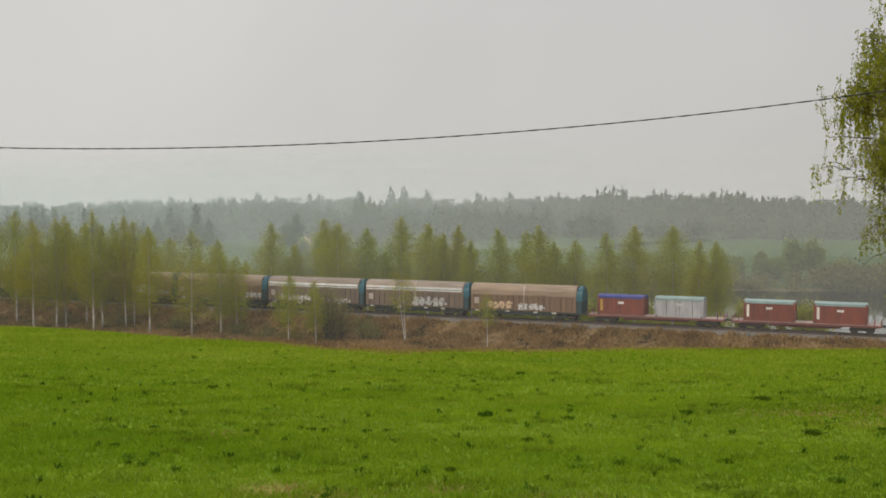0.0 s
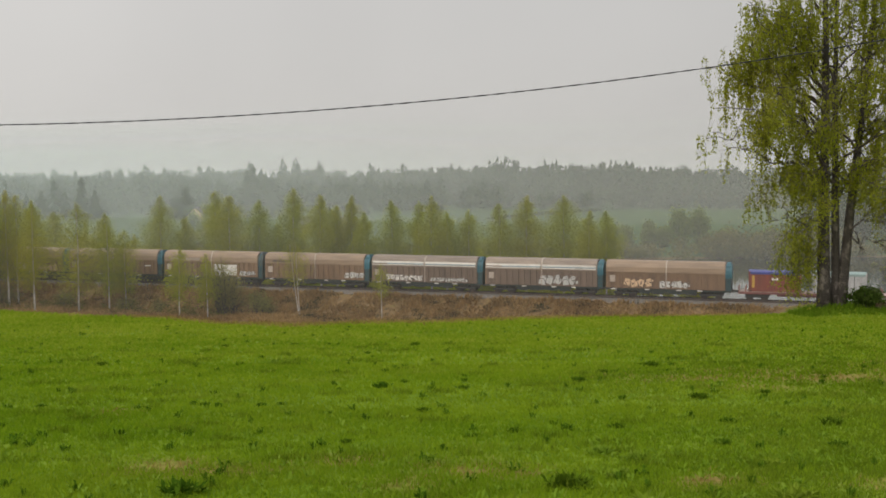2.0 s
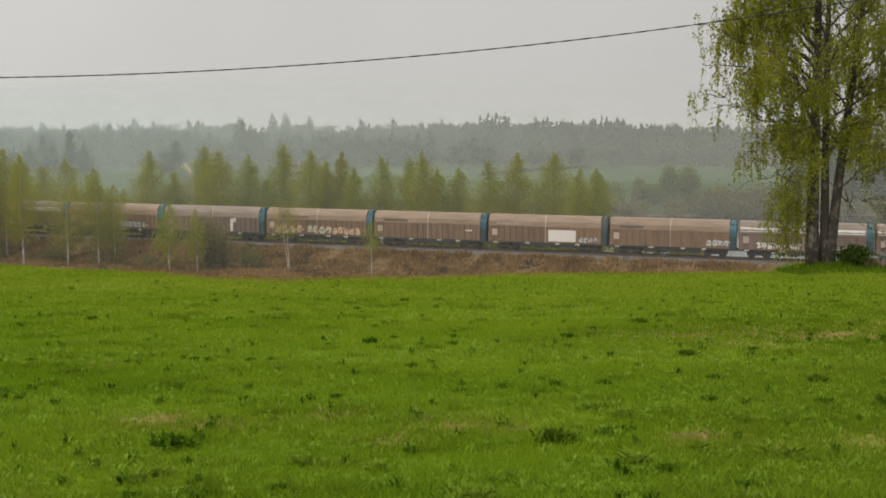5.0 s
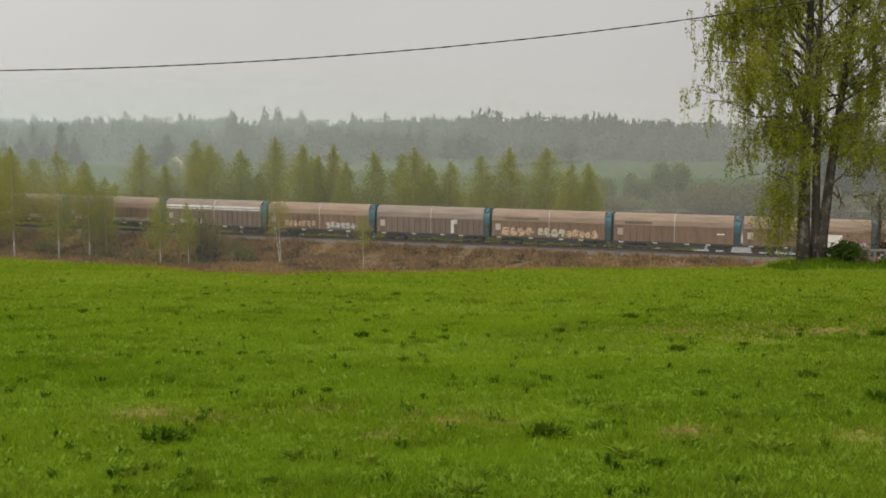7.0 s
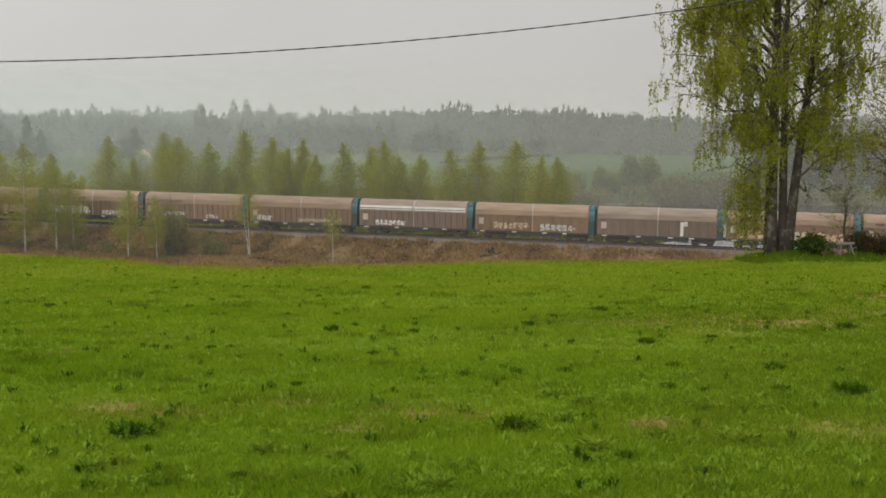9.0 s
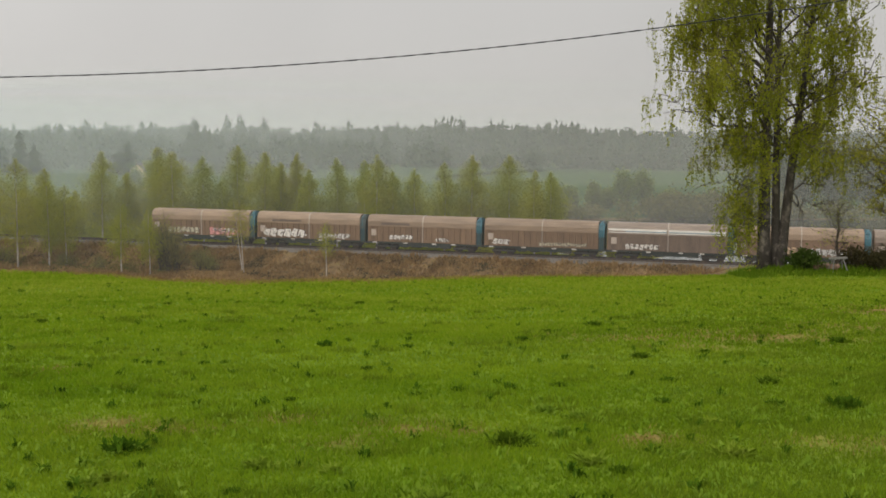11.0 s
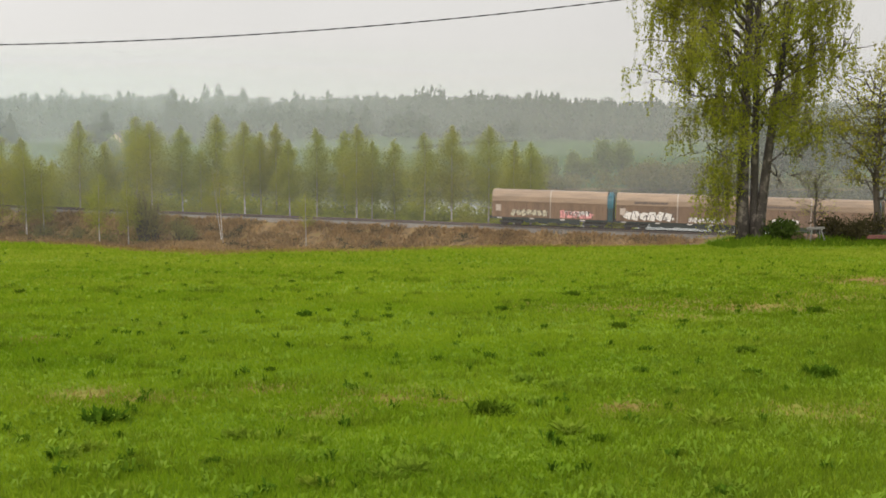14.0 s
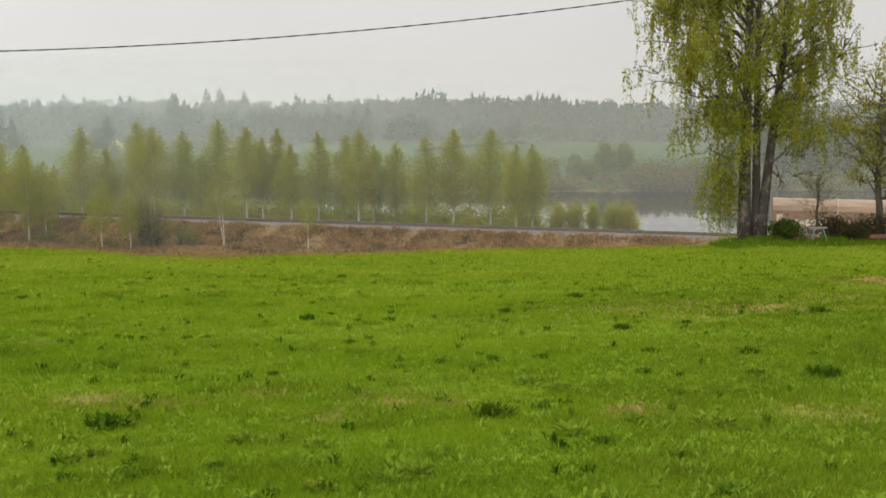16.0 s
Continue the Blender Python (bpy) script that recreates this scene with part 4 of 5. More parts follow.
# the old birch on the bank, and what stands beside it
rng = np.random.default_rng(3)
BOUGHS = ((-0.3, 3.8, -3.6, -0.6, 3.9, -0.25, 0.045, 0.15), (-0.3, 4.9, -3.4, 0.4, 4.7, 0.75, 0.07, 1.0), (-0.35, 5.4, -2.4, -1.2, 5.5, 0.5, 0.06, 1.0),
          (-0.4, 5.7, -5.2, 0.3, 7.0, -0.35, 0.06, 0.12), (-0.4, 6.5, -4.4, -0.8, 8.2, 0.2, 0.07, 1.0), (-0.4, 7.6, -4.7, 0.6, 9.4, 0.3, 0.07, 1.0),
          (-0.4, 8.6, -4.6, -0.4, 10.7, 0.3, 0.06, 1.0), (-0.4, 9.5, -4.1, 0.8, 12.4, 0.4, 0.06, 1.0), (-0.3, 5.0, -1.6, -1.6, 4.9, 0.5, 0.05, 1.0),
          (0.6, 3.1, 2.5, -0.5, 3.55, 0.25, 0.05, 0.1), (0.6, 2.75, 2.1, -0.9, 2.75, 0.05, 0.055, 0.0), (0.7, 4.1, 3.2, -0.4, 4.9, 0.3, 0.06, 1.0),
          (0.75, 4.9, 3.7, 0.5, 6.3, -0.3, 0.06, 0.45), (0.8, 5.4, 4.9, -0.5, 8.0, -0.2, 0.07, 0.45), (0.8, 6.6, 3.8, 0.9, 7.5, 0.4, 0.06, 0.45),
          (0.9, 7.4, 4.9, 0.2, 9.8, 0.2, 0.07, 0.45), (0.95, 8.4, 5.2, -0.7, 10.8, 0.2, 0.06, 0.45), (1.0, 9.4, 4.5, 0.4, 12.2, 0.3, 0.06, 0.9),
          (-0.4, 7.0, -3.6, -1.8, 9.0, 0.3, 0.05, 1.0), (-0.4, 8.2, -3.4, 1.8, 10.2, 0.3, 0.05, 1.0),
          (-0.4, 9.0, -4.0, -1.5, 11.3, 0.3, 0.05, 1.0), (-0.3, 10.0, -3.0, -1.0, 12.5, 0.3, 0.05, 1.0), (-0.35, 6.2, -3.0, 1.6, 7.6, 0.3, 0.05, 1.0), (0.3, 4.6, 1.0, -2.4, 5.2, 0.4, 0.05, 1.0), (0.1, 6.2, -1.2, -2.6, 7.4, 0.4, 0.05, 1.0))
big = old_birch("old_birch", ((-0.20, 0.0, -0.35, 0.3, 0.25, 17.5), (0.16, 0.22, -0.1, -0.3, 0.17, 16.5), (0.44, 0.05, 1.45, 0.2, 0.20, 17.0)), 18.0, 3.9, 4.9, 4000, rng,
                "tall weeping birch with forked stems and fresh green leaves", 0.088, skirt=True, limbs=26, boughs=BOUGHS)
put(big, 19.25, 62.0, size=1.29)
right = old_birch("birch_tree", ((0.0, 0.0, 0.3, 0.3, 0.22, 14.0),), 14.0, 3.2, 3.0, 1700, rng, "tall birch in fresh leaf at the meadow's edge", 0.11, limbs=30)
put(right, 31.7, 62.5, size=1.29)


def orchard_tree(rng, name, limbs, m, label):
    root = new(name)
    wood, lv = Mesh(), []
    lead = [Vector(p) for p in ((0, 0, -0.2), (0.06, 0, 0.8), (-0.04, 0.05, 1.8), (0.05, 0, 2.8), (-0.08, 0, 3.8), (-0.02, 0, 4.7))]
    wood.tube(lead, [0.13, 0.10, 0.085, 0.06, 0.035, 0.012], 8, False)
    for k in range(limbs):
        a, f = k * 2.4, (k + rng.uniform(0, 1)) / limbs
        p = Vector((0, 0, 1.1 + 3.2 * f))
        ln = rng.uniform(0.9, 1.9) * (0.62 + 0.55 * math.sin(math.pi * (0.12 + 0.8 * f)))
        q = p + Vector((math.cos(a) * ln, math.sin(a) * ln, ln * rng.uniform(0.15, 1.0)))
        path = bend(p, q, rng.uniform(-0.2, 0.25), 7, rng, 0.10)
        wood.tube(path, [0.026 * (1 - 0.85 * i / 6) + 0.003 for i in range(7)], 5, False)
        for j in range(11):
            b0 = path[rng.integers(2, 7)]
            b1 = b0 + Vector(rng.normal(0, 0.3, 3)) + Vector((0, 0, 0.12))
            wood.tube([b0, b1], [0.008, 0.003], 3, False)
            lv.append(np.array(b0) + (np.array(b1) - np.array(b0)) * rng.uniform(0.1, 1.1, (m, 1)) + rng.normal(0, 0.09, (m, 3)))
    lv = np.concatenate(lv)
    tagged(part("branchwork", wood, M["limb_bark"], root, "dark knotty branches", smooth=True), kind="stuff")
    part("leaves", flecks("leaves", lv, 0.058, M["birch_leaf"], rng), None, root)
    return tagged(root, label, "tree")


put(orchard_tree(rng, "apple_tree", 46, 13, "gnarled old fruit tree with sparse opening leaves"), 26.0, 61.5, size=1.85)
put(orchard_tree(rng, "sapling", 26, 5, "dark young tree with few opening leaves"), 22.6, 61.3, size=0.8)
put(bush("round_shrub", 1.5, 0.95, rng, 2600, 0.09, "shrub_leaf", "dark green rounded shrub beside the old birch", 22), 20.8, 60.8, size=1.25)
for x, y, w, h in ((23.5, 61.2, 2.1, 1.0), (25.9, 61.6, 2.6, 1.15), (28.4, 61.0, 2.6, 1.3), (30.6, 61.4, 2.4, 1.1), (24.6, 60.6, 1.6, 0.8)):
    put(bush("brushwood", w, h * 1.4, rng, 1900, 0.09, "brush", "low tangle of brushwood on the grassy bank", 26), x, y)


def rubble(rng):
    root = new("stone_heap")
    for k in range(14):
        bm = bmesh.new()
        bmesh.ops.create_icosphere(bm, subdivisions=1, radius=rng.uniform(0.12, 0.26))
        for v in bm.verts:
            v.co = v.co * rng.uniform(0.8, 1.15)
        c = Vector((rng.normal(0, 0.42), rng.normal(0, 0.25), rng.uniform(0.05, 0.3)))
        m = Mesh()
        m.v = [tuple(v.co + c) for v in bm.verts]
        m.f = [tuple(v.index for v in f.verts) for f in bm.faces]
        bm.free()
        part("stone", m, M["stone"], root)
    return tagged(root, "small heap of reddish field stones under the birch", "stone heap")


put(rubble(rng), 21.6, 60.6)
post = new("wooden_post")
part("shaft", Mesh().tube([(0, 0, -0.3), (0, 0, 1.0), (0.02, 0, 2.1)], [0.11, 0.10, 0.095], 10), M["post"], post)
put(tagged(post, "grey weathered wooden post behind the birch", "post"), 20.35, 63.5, size=1.3)

# an old trestle and a fallen board on the grassy bank
trestle = new("trestle")
for dx in (-0.42, 0.42):
    for dy in (-0.3, 0.3):
        part("leg", Mesh().tube([(dx * 1.25, dy, 0.0), (dx * 0.75, dy * 0.25, 0.82)], [0.04, 0.035], 6), M["post"], trestle)
part("crossbar", Mesh().box(-0.62, 0.62, -0.07, 0.07, 0.78, 0.92, 0.015), M["post"], trestle)
put(tagged(trestle, "grey weathered wooden trestle standing in the rough grass", "trestle"), 22.3, 60.3, 12, size=0.85)
board = new("board", Mesh().box(-1.1, 1.1, -0.09, 0.09, 0.16, 0.36, 0.01).mesh("board", M["deck_red"]))
put(tagged(board, "red-brown plank lying on the grassy bank", "plank"), 26.1, 60.2, 4)

# row of young birches beyond the railway
def on_bearing(deg, off):
    """Plan point where a bearing meets the line at that offset from the railway."""
    k = math.tan(radians(deg))
    p = TRACK_P + TN * off
    s = (k * p.y - p.x) / (TU.x - k * TU.y)
    return p.x + TU.x * s, p.y + TU.y * s


# bearing, height, crown width, share of clear stem
ROW = ((-15.22, 15.7, 5.0, 0.28), (-14.05, 12.4, 3.2, 0.30), (-12.6, 16.5, 3.6, 0.30), (-11.94, 15.9, 4.6, 0.36), (-10.49, 15.2, 3.9, 0.34),
       (-8.84, 16.9, 3.7, 0.34), (-7.51, 15.9, 3.7, 0.34), (-6.73, 14.2, 2.3, 0.36), (-5.95, 15.5, 2.9, 0.34), (-5.34, 13.5, 3.1, 0.36),
       (-3.98, 15.1, 3.5, 0.32), (-2.63, 14.7, 2.8, 0.28), (-2.01, 15.6, 4.0, 0.30), (-1.24, 13.1, 2.7, 0.32), (-0.15, 13.4, 3.3, 0.26),
       (1.36, 14.6, 3.3, 0.26), (2.70, 15.7, 3.7, 0.30), (4.54, 15.9, 5.0, 0.30), (5.80, 13.7, 2.8, 0.26), (6.63, 13.6, 3.3, 0.30),
       (-16.44, 9.2, 3.6, 0.22), (-17.77, 13.2, 3.6, 0.3), (-18.67, 9.8, 3.8, 0.25), (-20.07, 12.9, 4.0, 0.3), (-21.06, 15.1, 3.5, 0.3),
       (-22.68, 15.7, 3.6, 0.3), (-24.73, 15.3, 3.8, 0.3), (-26.24, 14.8, 3.8, 0.3), (-9.6, 11.6, 3.2, 0.28))
rng = np.random.default_rng(11)
for i, (b, h, w, c) in enumerate(ROW):
    t = slim_birch("young_birch", h, w * 1.36, c * 0.98, rng, int(8600 + h * w * 240), 0.112, "slender young birch in first leaf beyond the railway")
    x, y = on_bearing(b, 9.5 + 3.5 * (i % 3))
    put(tagged(t, group="birches beyond the railway"), x, y, rng.uniform(0, 360))

# birches at the foot of the embankment, on the near side
NEAR = ((-27.09, 17.9, 4.7, 0.36), (-26.36, 17.0, 4.1, 0.40), (-25.31, 17.2, 3.6, 0.38), (-24.90, 17.5, 3.2, 0.40), (-23.97, 16.2, 3.1, 0.36),
        (-23.65, 17.9, 3.6, 0.42), (-23.25, 15.8, 3.1, 0.36), (-22.20, 17.0, 3.4, 0.40), (-21.76, 16.2, 4.2, 0.36), (-21.06, 15.4, 2.8, 0.36),
        (-19.07, 15.2, 5.0, 0.32), (-17.70, 12.6, 2.9, 0.34), (-16.93, 11.5, 2.9, 0.36), (-14.40, 9.6, 2.6, 0.42), (-13.09, 8.6, 2.2, 0.40),
        (-28.20, 17.8, 4.7, 0.38), (-29.16, 17.8, 4.9, 0.38))
for i, (b, h, w, c) in enumerate(NEAR):
    t = slim_birch("slim_birch", h, w * (1.6 if b < -20 else 1.4), c * 0.66, rng, int(4200 + h * w * (210 if b < -20 else 180 if b < -16 else 110)), 0.112, "slim white-stemmed birch below the railway bank")
    x, y = on_bearing(b, -7.6 - 2.0 * ((i * 7) % 4))
    put(tagged(t, group="birches below the railway bank"), x, y, rng.uniform(0, 360))
x, y = on_bearing(-8.6, -7.8)
put(slim_birch("twin_birch", 10.0, 3.2, 0.46, rng, 3000, 0.11, "small birch with two white leaning stems", lean=-0.9, twin=True), x, y, 0)
x, y = on_bearing(-4.56, -7.8)
put(slim_birch("slim_birch", 7.5, 2.2, 0.44, rng, 1900, 0.11, "single small birch on the railway bank", lean=0.1), x, y, 0)

# dark willow scrub on the near bank and along the shores
for b, off, w, h, n in ((-12.35, -8.6, 5.4, 8.6, 5200), (-11.9, -7.8, 4.6, 6.0, 3000), (-10.7, -7.6, 4.2, 3.6, 2800), (-12.3, -9.0, 2.8, 4.4, 1000), (-10.2, -7.2, 2.6, 2.4, 900), (-19.6, -8.0, 4.0, 3.0, 1600),
                        (-22.4, -8.0, 5.0, 3.2, 1800), (-25.0, -8.0, 5.0, 3.0, 1800), (-17.0, -8.0, 3.0, 2.4, 1000), (-15.4, -8.4, 3.0, 2.2, 900)):
    x, y = on_bearing(b, off)
    put(bush("willow_scrub", w, h, rng, n, 0.13, "willow", "brownish willow scrub in bud on the bank", 24), x, y)
for b, off, w, h in ((7.9, 12, 3.8, 6.0), (8.7, 13, 3.8, 5.6), (9.65, 12, 2.2, 5.6), (10.6, 12, 3.4, 5.8), (11.3, 13, 3.4, 5.4), (3.5, 11, 4.0, 3.0), (0.8, 12, 3.2, 3.2), (-3.2, 11, 4.0, 3.0),
                     (-9.6, 11, 4.6, 3.4), (-14.8, 11, 5.0, 4.0), (-6.2, 12, 4.0, 2.6)):
    x, y = on_bearing(b, off)
    put(bush("alder_bush", w, h, rng, 5200, 0.15, "young_leaf", "yellow-green alder bush on the lake shore", 18), x, y)


def shore_thicket():
    """Low yellow-green growth between the birch stems, down to the water."""
    rng = np.random.default_rng(23)
    cs = []
    for k in range(1250):
        b = rng.uniform(-29, 7.0) if k % 3 else rng.uniform(-17, 1.0)
        off = rng.uniform(14, 23) if k % 6 else rng.uniform(6, 14)
        x, y = on_bearing(b, off)
        h, w = rng.uniform(1.6, 4.4) if off > 14 else rng.uniform(0.8, 1.8), rng.uniform(1.4, 3.2)
        cs.append(rng.normal(0, 1, (105, 3)) * np.array([w * 0.3, w * 0.3, h * 0.3]) + np.array([x, y, ground_z(x, y) + h * 0.5]))
    cs = np.concatenate(cs)
    tagged(new("shore_thicket", flecks("shore_thicket", cs, rng.uniform(0.16, 0.36, len(cs)), M["young_leaf"], rng)), "low yellow-green thicket between the birch stems", "thicket", kind="stuff")
    cs = []
    for k in range(120):
        x, y = on_bearing(rng.uniform(-29, -12.5), rng.uniform(-13, -6.5))
        h, w = rng.uniform(0.6, 2.0), rng.uniform(1.2, 2.6)
        cs.append(rng.normal(0, 1, (60, 3)) * np.array([w * 0.3, w * 0.3, h * 0.3]) + np.array([x, y, ground_z(x, y) + h * 0.5]))
    cs = np.concatenate(cs)
    tagged(new("bank_thicket", flecks("bank_thicket", cs, rng.uniform(0.10, 0.22, len(cs)), M["bush_leaf"], rng)), "brownish undergrowth below the slim birches", "thicket", kind="stuff")


shore_thicket()


def scatter_bank():
    """Dead grass and stalks over the near face of the railway bank."""
    rng = np.random.default_rng(21)
    n = 110000
    s, off = rng.uniform(-110, 75, n), -2.25 - 14.0 * rng.uniform(0, 1, n) ** 1.2
    x = TRACK_P.x + TU.x * s + TN.x * off
    y = TRACK_P.y + TU.y * s + TN.y * off
    keep = (swell(x, y, 0.5, 4.0) + rng.normal(0, 0.5, n)) > -0.45
    x, y = x[keep], y[keep]
    z = height(x, y)
    n = len(x)
    hgt = rng.uniform(0.15, 0.55, n) * (1 + 0.5 * swell(x, y, 0.9, 2.0))
    a = rng.uniform(0, math.pi, n)
    wd = rng.uniform(0.05, 0.16, n)
    lean = rng.normal(0, 0.22, (n, 2))
    p = np.stack([x, y, z - 0.03], 1)
    d = np.stack([np.cos(a) * wd, np.sin(a) * wd, np.zeros(n)], 1)
    top = p + np.stack([lean[:, 0], lean[:, 1], np.abs(hgt) + 0.1], 1)
    v = np.stack([p - d, p + d, top], 1).reshape(-1, 3)
    tagged(new("dead_grass", raw_mesh("dead_grass", v, 3, M["dry_grass"])), "matted brown dead grass on the railway bank", "dead grass", kind="stuff")


scatter_bank()
rng = np.random.default_rng(29)
cs = []
for k in range(210):
    s_, off = rng.uniform(-95, 62), -2.6 - 9.5 * rng.uniform(0, 1) ** 1.2
    x, y = on_track(s_, off)
    h, w = rng.uniform(0.35, 1.1), rng.uniform(0.9, 3.2)
    cs.append(np.clip(rng.normal(0, 1, (90, 3)), -2, 2) * np.array([w * 0.33, w * 0.25, h * 0.3]) + np.array([x, y, ground_z(x, y) + h * 0.35]))
cs = np.concatenate(cs)
tagged(new("bank_scrub", flecks("bank_scrub", cs, rng.uniform(0.08, 0.2, len(cs)), M["brush"], rng)), "low dark scrub in patches on the railway bank", "scrub", kind="stuff")


# ---------------------------------------------------------------- far shore, pasture and wooded ridge
def conifers(name, items, mat, rng, label, category):
    """Many small spruces and pines as one body: drooping tiers of needle sprays round thin stems."""
    vs = []
    for x, y, z, h, w in items:
        n = 64
        f = rng.uniform(0.03, 1.0, n) ** 0.9
        a = rng.uniform(0, 2 * math.pi, n)
        r = w * (1 - f) ** 0.62 * rng.uniform(0.5, 1.15, n) + 0.16
        c = np.stack([x + np.cos(a) * r * 0.2, y + np.sin(a) * r * 0.2, z + h * f], 1)
        tip = np.stack([x + np.cos(a) * r, y + np.sin(a) * r, z + h * f - r * 0.28], 1)
        side = np.stack([-np.sin(a), np.cos(a), np.zeros(n)], 1) * (0.22 + r * 0.42)[:, None]
        up = np.array([0, 0, 1.0]) * (h * 0.055)
        vs.append(np.stack([c + up, tip + side, tip - side - up * 0.3], 1).reshape(-1, 3))
        vs.append(np.array([[x - 0.3, y, z], [x + 0.3, y, z], [x, y, z + h * 0.96]]))
    tagged(new(name, raw_mesh(name, np.concatenate(vs), 3, M[mat])), label, category, kind="stuff")


rng = np.random.default_rng(31)
items = []
for k in range(2600):
    y = 400 + 130 * rng.uniform(0, 1) ** 0.9
    x = y * math.tan(radians(rng.uniform(-33, 33)))
    y += 8 * math.sin(x * 0.021 + 1) + 5 * math.sin(x * 0.05)
    h = (7.0 + 5.2 * rng.uniform(0, 1) ** 0.8 + 1.6 * rng.uniform(0, 1) ** 6) * (1 + 0.08 * math.sin(x * 0.03) + 0.06 * math.sin(x * 0.011 + 2) + 0.07 * math.sin(x * 0.17 + 0.6) * math.sin(x * 0.071))
    items.append((x, y, ground_z(x, y) - 0.3, h, h * rng.uniform(0.17, 0.30)))
# taller crowns that stand out on the skyline: bearing, height
for b, h in ((-17.0, 13.6), (-10.9, 15.4), (-9.3, 16.6), (-8.65, 16.8), (-8.75, 15.6), (-7.5, 15.8), (-5.0, 14.6), (0.9, 15.4), (1.3, 16.2), (1.7, 16.6), (2.1, 16.6), (3.6, 15.0), (4.2, 14.6),
             (7.1, 14.4), (7.6, 14.2), (12.4, 14.2), (-20.0, 14.0), (-3.4, 14.4)):
    x, y = bearing(b, 505)
    items.append((x, y, ground_z(x, y), h, 3.6))
    items.append((x + 1.6, y - 3, ground_z(x, y), h * 0.9, 3.2))
conifers("far_spruce_forest", items, "spruce", rng, "dark spruce and pine forest on the far ridge", "forest")

# round-headed pines and birches among them
cs = []
for k in range(520):
    y = rng.uniform(430, 525)
    x = y * math.tan(radians(rng.uniform(-33, 33)))
    h, w = rng.uniform(9, 13.2), rng.uniform(3, 5)
    cs.append(np.clip(rng.normal(0, 1, (190, 3)), -1.6, 1.6) * np.array([w * 0.27, w * 0.27, h * 0.13]) + np.array([x, y, ground_z(x, y) + h * 0.72]))
cs = np.concatenate(cs)
tagged(new("far_pine_forest", flecks("far_pine_forest", cs, rng.uniform(0.45, 0.85, len(cs)), M["spruce"], rng)), "round-headed pines on the far ridge", "forest", kind="stuff")
cs = []
for k in range(420):
    y = 398 + 40 * rng.uniform(0, 1)
    x = y * math.tan(radians(rng.uniform(-33, 33)))
    h, w = rng.uniform(6, 10), rng.uniform(3, 5.5)
    c = rng.normal(0, 1, (130, 3)) * np.array([w * 0.3, w * 0.3, h * 0.2]) + np.array([x, y, ground_z(x, y) + h * 0.55])
    cs.append(c)
cs = np.concatenate(cs)
tagged(new("far_leafy_wood", flecks("far_leafy_wood", cs, rng.uniform(0.6, 1.2, len(cs)), M["far_wood"], rng)), "grey-green leafing wood along the far pasture", "forest", kind="stuff")
cs = []
for k in range(260):
    y = rng.uniform(285, 345)
    x = y * math.tan(radians(rng.uniform(16.2, 34)))
    h, w = rng.uniform(8, 14), rng.uniform(3.5, 6)
    cs.append(np.clip(rng.normal(0, 1, (170, 3)), -1.8, 1.8) * np.array([w * 0.3, w * 0.3, h * 0.24]) + np.array([x, y, ground_z(x, y) + h * 0.52]))
cs = np.concatenate(cs)
tagged(new("lakeside_wood", flecks("lakeside_wood", cs, rng.uniform(0.4, 0.9, len(cs)), M["far_wood"], rng)), "dark mixed wood coming down to the lake", "forest", kind="stuff")
cs = []
for k in range(300):
    y = SHORE - 1 + rng.uniform(0, 14)
    x = y * math.tan(radians(rng.uniform(-32, 32)))
    h, w = rng.uniform(1.6, 3.4), rng.uniform(3, 6)
    cs.append(rng.normal(0, 1, (110, 3)) * np.array([w * 0.3, w * 0.3, h * 0.25]) + np.array([x, y, ground_z(x, y) + h * 0.5]))
for k in range(150):
    y = SHORE + rng.uniform(0, 9)
    x = y * math.tan(radians(rng.uniform(11.6, 18)))
    h, w = rng.uniform(3.4, 5.0), rng.uniform(3, 5)
    cs.append(rng.normal(0, 1, (130, 3)) * np.array([w * 0.3, w * 0.3, h * 0.25]) + np.array([x, y, ground_z(x, y) + h * 0.5]))
cs = np.concatenate(cs)
tagged(new("shore_scrub", flecks("shore_scrub", cs, rng.uniform(0.35, 0.8, len(cs)), M["bush_leaf"], rng)), "brown-green scrub along the far lake shore", "scrub", kind="stuff")

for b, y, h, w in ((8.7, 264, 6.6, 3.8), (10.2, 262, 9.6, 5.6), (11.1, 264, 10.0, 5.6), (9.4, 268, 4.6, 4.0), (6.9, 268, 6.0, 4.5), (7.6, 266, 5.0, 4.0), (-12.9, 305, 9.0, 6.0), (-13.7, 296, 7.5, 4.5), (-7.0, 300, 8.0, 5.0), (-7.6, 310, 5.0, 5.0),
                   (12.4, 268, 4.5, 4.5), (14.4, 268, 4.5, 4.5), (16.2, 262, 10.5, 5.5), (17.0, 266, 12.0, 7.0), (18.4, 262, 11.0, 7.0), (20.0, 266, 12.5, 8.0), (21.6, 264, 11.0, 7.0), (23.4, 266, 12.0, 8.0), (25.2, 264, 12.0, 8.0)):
    # up to bearing 15 the haze's fading is put into the leaf colour
    t = bush("shore_tree", w * 0.95, h, rng, 3600, 0.42, "hazed_leaf" if b < 15 else "far_wood", "hazy broad tree beyond the lake", 20)
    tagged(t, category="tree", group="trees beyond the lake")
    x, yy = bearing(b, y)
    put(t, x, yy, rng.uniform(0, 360))


